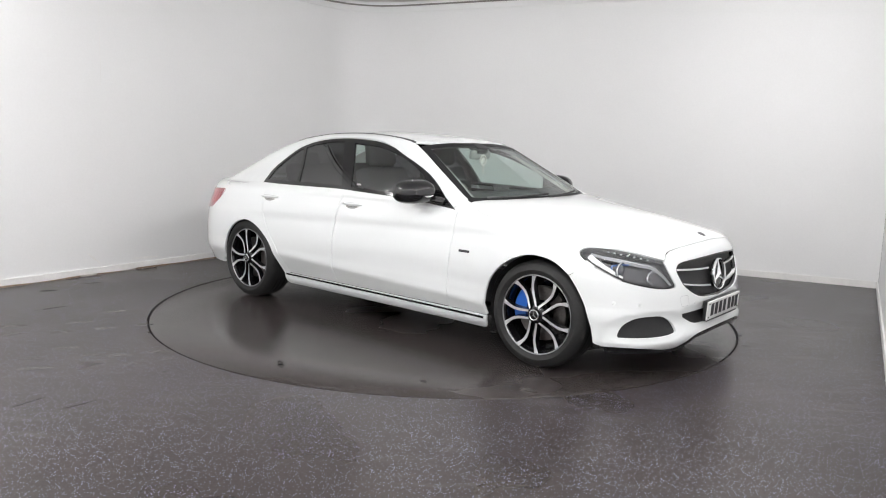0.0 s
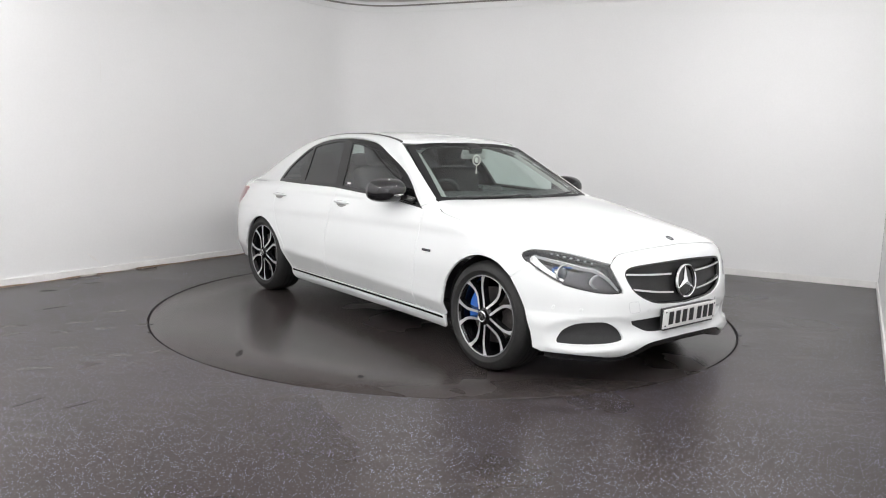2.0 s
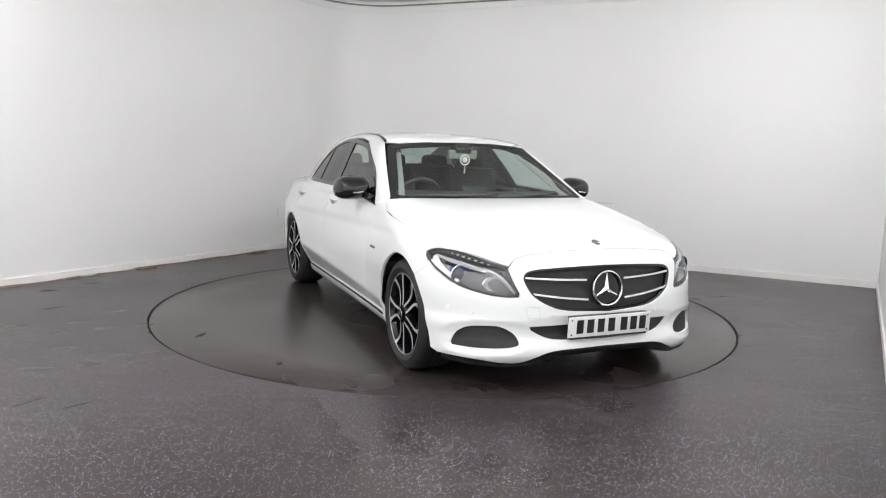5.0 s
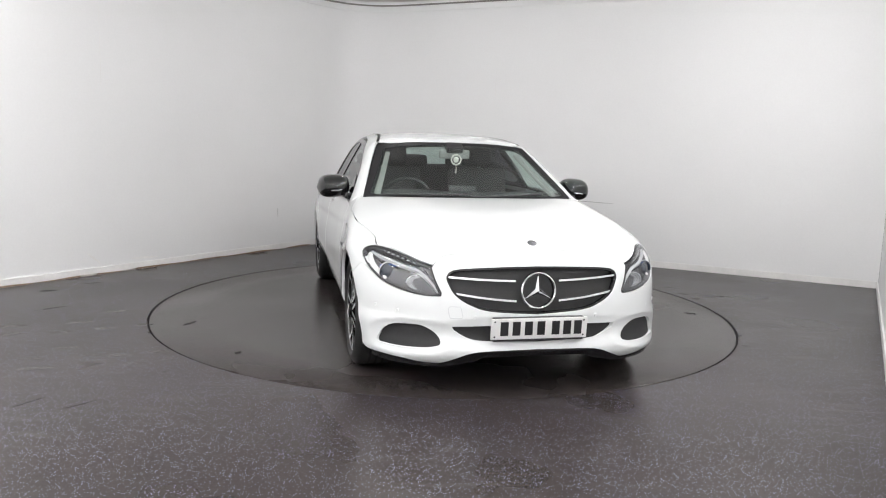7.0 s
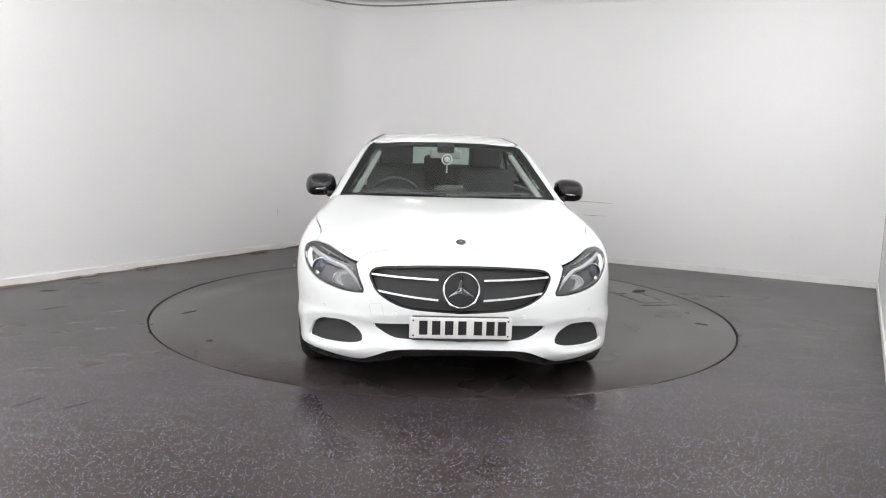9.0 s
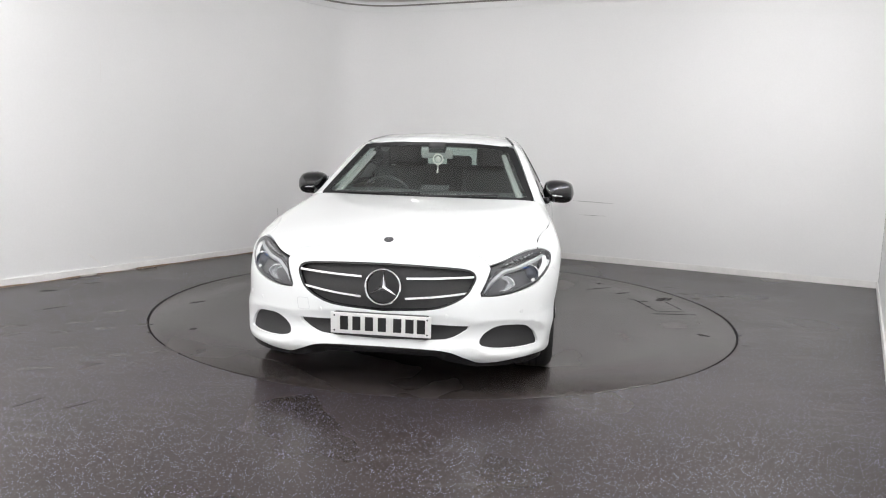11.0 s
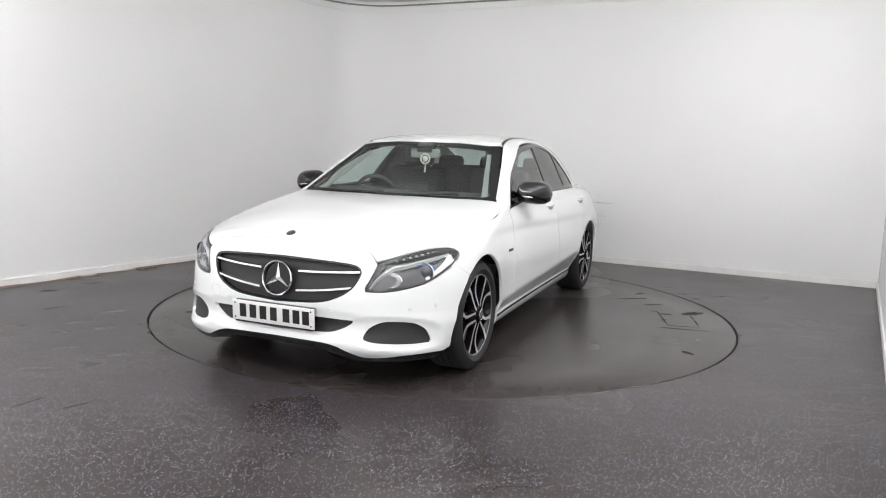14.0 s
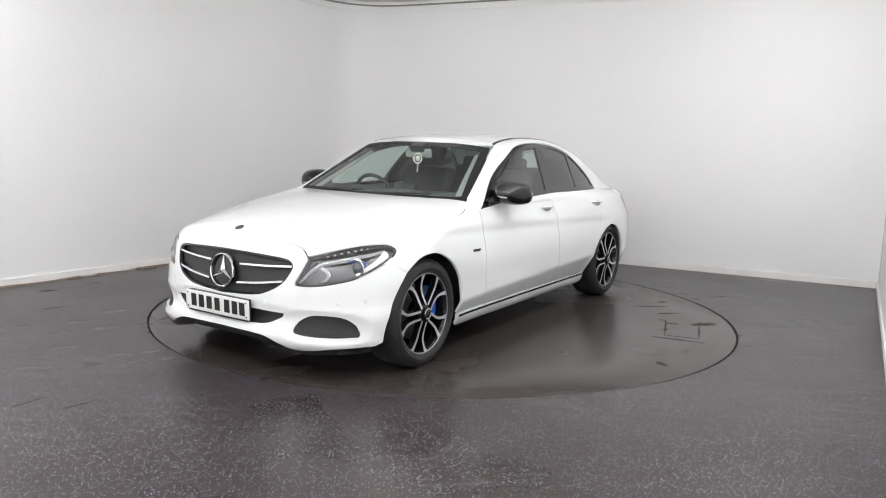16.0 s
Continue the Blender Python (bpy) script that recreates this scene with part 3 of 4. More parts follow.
rdoor = outline([(-.369, .247)], [(-.93, .247)], curve([(-.97, .35), (-1.03, .46), (-1.11, .56), (-1.18, .68), (-1.205, .80), (-1.19, .942)]), [(-.391, .950), (-.322, .948)], curve([(-.329, .88), (-.356, .70), (-.372, .55), (-.376, .38)]))
both("rear_door", rdoor, from_side, body, PAINT, car, step=.018)
quarter = outline([(-1.194, .942)], curve([(-1.209, .80), (-1.184, .68), (-1.114, .56), (-1.034, .46), (-.974, .35), (-.934, .247)]), [(-.985, .235)], list(reversed(ARCH_R)), [(-1.76, .27), (-1.86, .27)],
                  curve([(-1.90, .45), (-1.95, .60), (-1.955, .665)]), curve([(-1.91, .71), (-1.865, .78), (-1.845, .84), (-1.855, .885)]), curve([(-1.80, .905), (-1.60, .93), (-1.405, .94)]))
both("rear_quarter_panel", quarter, from_side, body, PAINT, car, gap=.001)


def tucked_sill(x, y, z):
    """The flank below the doors, rolled inwards towards the ground."""
    low = np.maximum(.212 - z, 0)
    return np.maximum(lower(x, np.sign(y) * (abs(y) + .2 * low + 7 * low ** 2), np.clip(z, .212, .225)), .140 - z)


for s in (-1, 1):
    sill = outline([(1.050, .243), (1.051, .19), (1.044, .166), (1.01, .157), (-.955, .157), (-.985, .172), (-.995, .243)])
    panel("sill", sill, from_side(s), tucked_sill, PAINT, car, sink=-.005)
    strip = outline([(1.03, .232), (1.03, .219), (-.975, .226), (-.975, .239)])
    panel("sill_strip", strip, from_side(s), lambda x, y, z: lower(x, y, np.clip(z, .205, .225)), GLOSS_BLACK, car, sink=-.0085, lip=.006, gap=0, label="thin gloss black strip")

# side frame from the windscreen pillar over the doors to the boot, and the roof
DLO_TOP = [(.722, .829), (.44, .728), (.10, .652), (-.164, .590), (-.44, .560), (-.69, .556), (-.90, .575), (-1.085, .614), (-1.235, .657), (-1.33, .688), (-1.405, .737)]
DITCH = [(.135, .560), (.02, .535), (-.15, .507), (-.45, .478), (-.80, .470), (-1.10, .480), (-1.22, .492)]
frame_line = outline(curve(DLO_TOP), curve([(-1.405, .748), (-1.60, .745), (-1.80, .745), (-1.87, .745)]), [(-1.98, .64), (-1.98, .50)], curve([(-1.96, .505), (-1.70, .505), (-1.45, .500), (-1.26, .493)]), curve(list(reversed(DITCH))), curve([(.145, .566), (.45, .655), (.775, .742)]), [(.795, .770), (.765, .818)])
both_flat("side_frame", frame_line, from_top, body, PAINT, car, gap=0, step=.025, sink=.0012)
roof_half = [*curve([(.262, 0), (.245, .22), (.20, .42), (.128, .552)]), *curve([(.02, .529), (-.15, .500), (-.45, .472), (-.80, .464), (-1.10, .474), (-1.225, .486)]), *curve([(-1.24, .40), (-1.265, .2), (-1.27, 0)])]
panel("roof", outline(roof_half, [(x, -y) for x, y in reversed(roof_half)], step=.03), from_top, cabin, PAINT, car, gap=.001)
ditch_line = outline(curve([(x + .004, y + .004) for x, y in DITCH]), curve([(x - .003, y - .017) for x, y in reversed(DITCH)]))
both_flat("roof_trim", ditch_line, from_top, cabin, BORDER, car, gap=-.001, sink=-.0015, lip=.004, step=.02)
boot_half = [(-1.96, 0), (-1.96, .50), (-1.98, .50), (-1.98, .64), (-1.875, .755), *curve([(-1.92, .765), (-2.05, .725), (-2.25, .58), (-2.36, .32), (-2.385, 0)])]
panel("boot_lid", outline(boot_half, [(x, -y) for x, y in reversed(boot_half)]), from_top, body, PAINT, car)

# rear: tail lamps, bumper
TAIL = outline(curve([(.93, .862), (.80, .858), (.60, .838), (.47, .78), (.44, .71)]), curve([(.50, .682), (.68, .678), (.825, .690)]), curve([(.87, .725), (.935, .785), (.957, .835), (.945, .858)]))
rb_half = [(0, .90), *curve([(.30, .895), (.55, .885), (.88, .888), (.98, .878)]), *curve([(.985, .84), (.965, .77), (.905, .70), (.892, .64), (.935, .45), (.985, .285)]), *curve([(.97, .225), (.8, .228), (.5, .245), (0, .262)])]
rear = panel("rear_bumper", outline(rb_half, [(-a, z) for a, z in reversed(rb_half)]), tail_fan, lower, PAINT, car, holes=[TAIL, flip(TAIL)], gap=.001, sink=.0012)
for k in (TAIL, flip(TAIL)):
    panel("tail_light", k, tail_fan, lower, RED, car, gap=.002, lip=.03, label="red tail lamp")

# windows
DLO = outline(curve([(.722, .893), (.41, .922), (.142, .935), (-.391, .953), (-1.405, .944)]), curve([(-1.335, 1.05), (-1.235, 1.125), (-1.085, 1.222), (-.90, 1.283), (-.69, 1.312), (-.44, 1.314), (-.164, 1.293), (.10, 1.232), (.44, 1.077), (.722, .897)]), step=.02)
WIN_F = outline(curve([(.49, .945), (.142, .958), (-.275, .969)]), curve([(-.335, 1.12), (-.43, 1.288)]), curve([(-.164, 1.270), (.09, 1.212), (.34, 1.105), (.425, 1.045)]), step=.02)
WIN_R = outline([(-.375, .974), (-.885, .974)], curve([(-.92, 1.10), (-.985, 1.238)]), curve([(-.90, 1.262), (-.69, 1.292), (-.55, 1.296)]), curve([(-.50, 1.2), (-.43, 1.08)]), step=.02)
WIN_Q = outline([(-.912, .974), (-1.34, .966)], curve([(-1.29, 1.045), (-1.20, 1.12), (-1.075, 1.205), (-1.015, 1.228)]), curve([(-.965, 1.15), (-.93, 1.05)]), step=.02)
for s in (-1, 1):
    surround = panel("window_surround", DLO, from_side(s), cabin, GLOSS_BLACK, car, holes=[WIN_F, WIN_R, WIN_Q], sink=.003, gap=-.002, lip=.02, step=.025, label="gloss black window surround")
    panel("front_window", WIN_F, from_side(s), cabin, FRONT_GLASS, car, sink=.008, gap=-.004, lip=0, step=.04, label="lightly tinted window glass").visible_shadow = False
    panel("rear_window", WIN_R, from_side(s), cabin, PRIVACY_GLASS, car, sink=.008, gap=-.004, lip=0, step=.04, label="dark privacy glass")
    panel("quarter_window", WIN_Q, from_side(s), cabin, PRIVACY_GLASS, car, sink=.008, gap=-.004, lip=0, step=.04, label="dark privacy glass")


def screen_solid(x, y, z):
    return (x - .235 + (z - 1.325) * 1.93 + .34 * y * y) * .46


ws_half = [*curve([(0, 1.318), (.2, 1.314), (.40, 1.302), (.566, 1.283)]), *curve([(.60, 1.22), (.67, 1.09), (.745, .948)]), *curve([(.70, .935), (.4, .937), (0, .939)])]
ws_line = outline(ws_half, [(-y, z) for y, z in reversed(ws_half)], step=.03)
ws_in_half = [*curve([(0, 1.293), (.2, 1.289), (.40, 1.278), (.525, 1.262)]), *curve([(.56, 1.20), (.62, 1.09), (.693, .965)]), *curve([(.65, .958), (.4, .960), (0, .962)])]
lining = outline(curve([(.515, 1.262), (.55, 1.20), (.61, 1.09), (.680, .97)]), curve([(.640, .97), (.575, 1.09), (.518, 1.20), (.486, 1.262)]))
both_flat("pillar_lining", lining, from_front, lambda x, y, z: (x - .235 + (z - 1.325) * 1.93 + .34 * y * y) * .46, HEADLINER_AND_SHADE, car, axis=0, sink=.035, gap=0, lip=.02, far=3, label="pale grey windscreen pillar lining")
ws_in = outline(ws_in_half, [(-y, z) for y, z in reversed(ws_in_half)], step=.03)
panel("windscreen_border", ws_line, from_front, screen_solid, BORDER, car, holes=[ws_in], sink=.003, gap=0, lip=.015, step=.03, far=3)
panel("windscreen", ws_in, from_front, screen_solid, SCREEN_GLASS, car, sink=.004, gap=-.002, lip=0, step=.05, label="pale green tinted windscreen", far=3).visible_shadow = False
rs_half = [(-1.274, 0), (-1.265, .22), (-1.245, .44), *curve([(-1.27, .488), (-1.45, .495), (-1.70, .50), (-1.955, .50)]), (-1.955, 0)]
panel("rear_screen", outline(rs_half, [(x, -y) for x, y in reversed(rs_half)], step=.04), from_top, cabin, REAR_GLASS, car, sink=.004, gap=.001, lip=.01, step=.05, label="tinted rear screen").visible_shadow = False

# grille with two chrome double bars and the round badge
grille = panel("grille", GRILLE, fan, lower, MESH_BLACK, car, sink=.035, gap=-.004, lip=0, label="black mesh radiator grille")
panel("grille_frame", shrink(GRILLE, -.004), fan, lower, GLOSS_BLACK, grille, holes=[shrink(GRILLE, .010)], sink=.006, gap=0, lip=.025, step=.05)


def skin(a, z, deep=0.0, solid=lower):
    """A place on the nose at a fan angle and height."""
    o, d = fan(np.array([[a, z]]))
    p, _ = meet(solid, o, d, 1.3, 9)
    return p[0] - grad(solid, p)[0] * deep


for s in (-1, 1):
    for rows in (((.13, .612), (.30, .618), (.50, .628)), ((.125, .508), (.28, .522), (.455, .545))):
        bm = bmesh.new()
        c = curve(rows, 6)
        for i in range(len(c) - 1):
            quad = []
            for a, z in (c[i], c[i + 1]):
                h = .0105
                quad.append([skin(a * s, z + h, .022), skin(a * s, z + h * .4, .008), skin(a * s, z - h * .6, .008), skin(a * s, z - h, .026)])
            ring = [[bm.verts.new(v) for v in r] for r in quad]
            for k in range(3):
                bm.faces.new((ring[0][k], ring[0][k + 1], ring[1][k + 1], ring[1][k]))
        bmesh.ops.remove_doubles(bm, verts=bm.verts, dist=.0008)
        part("slat", bm, CHROME, grille, "polished chrome slat")


def star(radius, depth, ring):
    bm = bmesh.new()
    revolve(bm, [(radius, 0), (radius * .98, ring * .7), (radius * .93, ring), (radius * .88, ring * .7), (radius * .87, 0), (radius * .93, -ring * .4)], 56, "x", closed=True)
    for k in range(3):
        a = math.pi / 2 + k * 2 * math.pi / 3
        tip, l, r = [(math.cos(t) * q, math.sin(t) * q) for t, q in ((a, radius * .92), (a + math.pi / 3, radius * .17), (a - math.pi / 3, radius * .17))]
        vs = [bm.verts.new((x, y, z)) for x, (y, z) in ((depth, (0, 0)), (.0, tip), (-.002, l), (-.002, r))]
        bm.faces.new((vs[0], vs[1], vs[2])), bm.faces.new((vs[0], vs[3], vs[1])), bm.faces.new((vs[1], vs[3], vs[2]))
    return bm


bm = star(.099, .016, .012)
bmesh.ops.transform(bm, matrix=pose(2.178, 0, .561, 0, -6, 0), verts=bm.verts)
part("badge", bm, CHROME, grille, "round chrome badge with three arms")
bm = bmesh.new()
revolve(bm, [(.001, .002), (.05, .002), (.088, 0), (.09, -.012)], 48, "x", centre=(0, 0, 0))
bmesh.ops.transform(bm, matrix=pose(2.172, 0, .561, 0, -6, 0), verts=bm.verts)
part("badge_backing", bm, GLOSS_BLACK, grille)
bm = bmesh.new()
revolve(bm, [(.001, .006), (.018, .006), (.026, .003), (.027, -.004)], 32, "z")
bmesh.ops.transform(bm, matrix=pose(2.052, 0, .794, 0, 25, 0), verts=bm.verts)
part("bonnet_emblem", bm, LAMP_GREY, car, "small dark round bonnet emblem")

# number plate with plain bars for its characters
bm = bmesh.new()
box(bm, 0, 0, 0, .008, .530, .112, .003)
bmesh.ops.transform(bm, matrix=pose(2.222, 0, .370, 0, 3, 0), verts=bm.verts)
plate = part("number_plate", bm, PLATE, car, "white number plate with dark characters")
for y in (-.193, -.127, -.060, .008, .089, .153, .213):
    bm = bmesh.new()
    box(bm, .005, y, .002, .002, .043, .074, .0006)
    bmesh.ops.transform(bm, matrix=pose(2.222, 0, .370, 0, 3, 0), verts=bm.verts)
    part("character_bar", bm, INK, plate, smooth=False)
for y, z in ((-.245, .04), (-.245, -.04), (.245, .04), (.245, -.04)):
    bm = bmesh.new()
    revolve(bm, [(.0005, .0075), (.004, .007), (.005, .004)], 12, "x", (0, y, z))
    bmesh.ops.transform(bm, matrix=pose(2.222, 0, .370, 0, 3, 0), verts=bm.verts)
    part("screw", bm, LAMP_GREY, plate)
bm = bmesh.new()
box(bm, 2.205, 0, .365, .03, .50, .125, .006)
holder = part("plate_holder", bm, SATIN_BLACK, car)
for y, w in ((-.02, .17), (.135, .045)):
    bm = bmesh.new()
    box(bm, 2.2225, y, .3085, .002, w, .0055)
    part("caption_bar", bm, LAMP_GREY, holder, smooth=False)
TOW = outline(curve([(-.425, .478), (-.486, .474), (-.482, .428), (-.470, .416), (-.418, .418), (-.412, .43)]), step=.02)
panel("towing_cover", TOW, fan, lower, LED_LENS, bumper, holes=[shrink(TOW, .002)], sink=-.0003, gap=0, lip=.002, step=.02, label="thin joint of the square towing-eye cover")

# headlamps: dark housing, two chambers, a light guide and a clear cover
def lamp_bits(k, s):
    housing = panel("headlight", k, fan, lower, LAMP_HOUSING, car, sink=.034, gap=-.002, lip=0, step=.025, label="dark grey headlamp with a clear cover")
    rim = panel("lamp_border", k, fan, lower, SATIN_BLACK, housing, holes=[shrink(k, .011)], sink=.003, gap=.001, lip=.004, step=.03)
    panel("lamp_wall", shrink(k, .0095), fan, lower, LAMP_HOUSING, housing, holes=[shrink(k, .012)], sink=.005, gap=0, lip=.028, step=.03)
    cover = panel("lamp_cover", k, fan, lower, LAMP_GLASS, housing, sink=.001, gap=.003, lip=0, step=.025, label="clear lamp cover")
    cover.visible_shadow = False
    def strip(pts, half_h, deep, material, name, label=""):
        """A raised strip with a ridge, laid along places on the lamp."""
        bm = bmesh.new()
        c = curve(pts, 6)
        rings = []
        for i, (a, z) in enumerate(c):
            (a0, z0), (a1, z1) = c[max(i - 1, 0)], c[min(i + 1, len(c) - 1)]
            da, dz = (a1 - a0) * .85, z1 - z0
            n = math.hypot(da, dz)
            h = half_h * (.55 + .45 * math.sin(math.pi * (i + .6) / (len(c) + .2)))
            na, nz = -dz / n * h / .85, da / n * h
            rings.append([bm.verts.new(skin((a + na * q) * s, z + nz * q, deep + (0 if q == 0 else .012))) for q in (1, 0, -1)])
        for a, b in zip(rings, rings[1:]):
            for q in range(2):
                bm.faces.new((a[q], a[q + 1], b[q + 1], b[q]))
        part(name, bm, material, housing, label)
    # bright eyebrow that falls to the inner tip, and the limb down the outer side
    strip([(1.035, .722), (.95, .706), (.86, .690), (.75, .664), (.676, .648), (.602, .600), (.548, .545)], .0115, .010, LED_LENS, "light_guide", "bright light guide like an eyebrow")
    strip([(1.040, .712), (1.018, .678), (.970, .638), (.915, .606), (.86, .583)], .026, .009, PLATE, "side_reflector", "pale reflector along the outer edge")
    strip([(1.0, .734), (.90, .724), (.78, .705), (.67, .680)], .011, .020, SATIN_BLACK, "dark_mesh", "dark mesh above the light guide")
    strip([(.97, .690), (.90, .676), (.80, .655), (.72, .638)], .008, .022, GLOSS_BLACK, "dark_fin")
    strip([(.915, .632), (.912, .662), (.86, .668), (.80, .672)], .006, .017, BLUE, "blue_guide", "narrow blue light guide")
    strip([(.645, .660), (.618, .632), (.590, .610)], .016, .030, REFLECTOR, "inner_mesh", "small bright mesh at the inner corner")
    for (a, z, r, name, material) in ((.862, .632, .046, "projector_lens", LAMP_BLUE), (.668, .592, .044, "low_reflector", FLUTED)):
        p = skin(a * s, z, .034)
        out = Vector((1, .18 * s, .05)).normalized()
        spin = Matrix.Translation(p) @ out.to_track_quat("X", "Z").to_matrix().to_4x4()
        wide = Matrix.Diagonal((1, 1.30, .88, 1)) if name == "low_reflector" else Matrix.Identity(4)
        bm = bmesh.new()
        if name == "low_reflector":
            # stepped bowl of upright flutes
            revolve(bm, [(r * 1.0, .012), (r * .92, .004), (r * .80, .006), (r * .72, -.004), (r * .55, -.002), (r * .45, -.012), (r * .2, -.012), (.001, .004)], 14, "x")
        else:
            revolve(bm, [(r, -.004), (r * 1.02, .010), (r * .9, .012), (r * .80, .004), (r * .6, .011), (r * .3, .018), (.001, .020)], 32, "x")
        bmesh.ops.transform(bm, matrix=spin @ wide, verts=bm.verts)
        part(name, bm, material, housing, smooth=name != "low_reflector")
        bm = bmesh.new()
        revolve(bm, [(r * 1.02, 0), (r * 1.12, .006), (r * 1.12, .012), (r * 1.02, .014)], 32, "x", closed=True)
        bmesh.ops.transform(bm, matrix=spin @ wide, verts=bm.verts)
        part("chamber_ring", bm, REFLECTOR, housing)
    for i, (a, z) in enumerate(curve([(.985, .732), (.93, .726), (.858, .714), (.78, .701), (.70, .684)], 2)):
        bm = bmesh.new()
        bmesh.ops.create_icosphere(bm, subdivisions=2, radius=.0068, matrix=Matrix.Translation(skin(a * s, z + .007, .012)) @ Matrix.Diagonal((1, 1.7, .8, 1)))
        part("led", bm, LED_LENS, housing)


for s, k in ((1, LAMP), (-1, flip(LAMP))):
    lamp_bits(k, s)


# wheels
def wheel(name_x, name_y, s, caliper_angle, front):
    R, RIM, cz = .326, .240, .312
    hub = bmesh.new()
    revolve(hub, [(.001, .038), (.030, .038), (.036, .034), (.037, .020), (.060, .008), (.070, -.03)], 40, "y")
    def put(b, extra=None):
        bmesh.ops.transform(b, matrix=pose(name_x, name_y * s, cz) @ pose(0, 0, 0, 0, 0, 0 if s > 0 else 180), verts=b.verts)
        return b
    w = part("wheel", put(hub), GLOSS_BLACK, car, "black alloy wheel with bright machined twin spokes")
    bm = bmesh.new()
    revolve(bm, [(RIM - .002, .012), (RIM + .010, .020), (R - .055, .030), (R - .03, .024), (R - .010, .006), (R - .003, -.010), (R, -.035),
                 (R, -.175), (R - .01, -.20), (R - .05, -.215), (RIM, -.20)], 96, "y")
    part("tyre", put(bm), RUBBER, w, "black low-profile tyre")
    bm = bmesh.new()
    for dy in (-.06, -.10, -.14):
        revolve(bm, [(R + .0006, dy - .006), (R + .0006, dy + .006)], 96, "y")
    part("tread_groove", put(bm), SEAM_AND_SHADE, w)
    bm = bmesh.new()
    revolve(bm, [(RIM + .002, .016), (RIM - .001, .0175), (RIM - .0055, .014)], 96, "y")
    part("rim_lip", put(bm), RIM_EDGE, w, "bright machined rim edge")
    bm = bmesh.new()
    revolve(bm, [(RIM - .0055, .0135), (RIM - .016, .0), (RIM - .022, -.05), (RIM - .03, -.19), (.03, -.195)], 72, "y")
    part("rim_barrel", put(bm), GLOSS_BLACK, w)
    # ten arms in five pairs: bright faces on black flanks
    for k in range(5):
        face, flank = bmesh.new(), bmesh.new()
        for side in (-1, 1):
            rows = []
            for i in range(11):
                t = i / 10
                r = .052 + (RIM - .058) * t
                spread_angle = radians(float(tab(np.array([r]), (.052, .075, .10, .135, .165, .20, .24), (11, 18, 22.5, 25, 25, 22, 18))[0]))
                half_w = .0070 + .0025 * t + .005 * max(0, t - .8) / .2
                dish = .022 - .020 * math.sin(math.pi * t) * .5 - .006 * t
                a = radians(103 + 72 * k) + side * spread_angle
                c, d = Vector((math.cos(a), 0, math.sin(a))), Vector((-math.sin(a), 0, math.cos(a)))
                rows.append([c * r - d * half_w + Vector((0, dish, 0)), c * r + d * half_w + Vector((0, dish, 0)),
                             c * r + d * (half_w + .006) + Vector((0, dish - .035, 0)), c * r - d * (half_w + .006) + Vector((0, dish - .035, 0))])
            fr = [[face.verts.new(p) for p in row[:2]] for row in rows]
            kr = [[flank.verts.new(p - Vector((0, .0015, 0))) for p in row] for row in rows]
            for a, b in zip(fr, fr[1:]):
                face.faces.new((a[0], a[1], b[1], b[0]))
            for a, b in zip(kr, kr[1:]):
                for q in range(4):
                    flank.faces.new((a[q], a[(q + 1) % 4], b[(q + 1) % 4], b[q]))
        spoke = part("spoke", put(flank), GLOSS_BLACK, w)
        part("spoke_face", put(face), MACHINED, w, "bright machined spoke face")
    bm = bmesh.new()
    revolve(bm, [(.034, .0385), (.030, .0405), (.026, .0385)], 40, "y", closed=True)
    for k in range(3):
        a = math.pi / 2 + 2 * math.pi * k / 3
        box(bm, 0, 0, .013, .004, .003, .024, 0, Matrix.Translation((0, .039, 0)) @ Matrix.Rotation(a - math.pi / 2, 4, "Y"))
    part("hub_cap", put(bm), CHROME, w, "small chrome hub emblem")
    bm = bmesh.new()
    revolve(bm, [(.08, -.055), (.165, -.055), (.167, -.060), (.165, -.085), (.08, -.085)], 64, "y")
    part("brake_disc", put(bm), STEEL, w, "grey steel brake disc")
    # caliper sits still behind the spokes
    bm = bmesh.new()
    seg = 12
    prof = [(.105, -.035), (.185, -.035), (.195, -.05), (.195, -.09), (.105, -.09)]
    rings = []
    for i in range(seg + 1):
        a = radians(caliper_angle - 30 + 60 * i / seg)
        rings.append([bm.verts.new((math.cos(a) * r * (1 if s > 0 else -1), y, math.sin(a) * r)) for r, y in prof])
    for a, b in zip(rings, rings[1:]):
        for q in range(5):
            bm.faces.new((a[q], a[(q + 1) % 5], b[(q + 1) % 5], b[q]))
    bm.faces.new(rings[0]), bm.faces.new(rings[-1])
    part("brake_caliper", put(bm), BLUE if front else STEEL, w, "bright blue brake caliper" if front else "")
    # arch liner, its near-black colour standing for the deep shade in the arch
    bm = bmesh.new()
    rows = []
    for i in range(25):
        a = radians(-25 + 230 * i / 24)
        r = .350
        rows.append([bm.verts.new((math.cos(a) * r * (1 + .035 * (y > -.05)), y, math.sin(a) * r * (1 + .035 * (y > -.05)))) for y in (-.022, -.14, -.32)])
    for a, b in zip(rows, rows[1:]):
        for q in range(2):
            bm.faces.new((a[q], a[q + 1], b[q + 1], b[q]))
    centre = bm.verts.new((0, -.32, 0))
    for a, b in zip(rows, rows[1:]):
        bm.faces.new((a[2], b[2], centre))
    part("arch_liner", put(bm), SEAM_AND_SHADE, car)


for s in (-1, 1):
    wheel(1.425, .868, s, 165, True)
    wheel(-1.42, .850, s, 20, False)

# underbody keeps light out
bm = bmesh.new()
box(bm, -.1, 0, .22, 3.9, 1.10, .06, .01)
box(bm, 0, 0, .20, 1.8, 1.50, .05, .01)
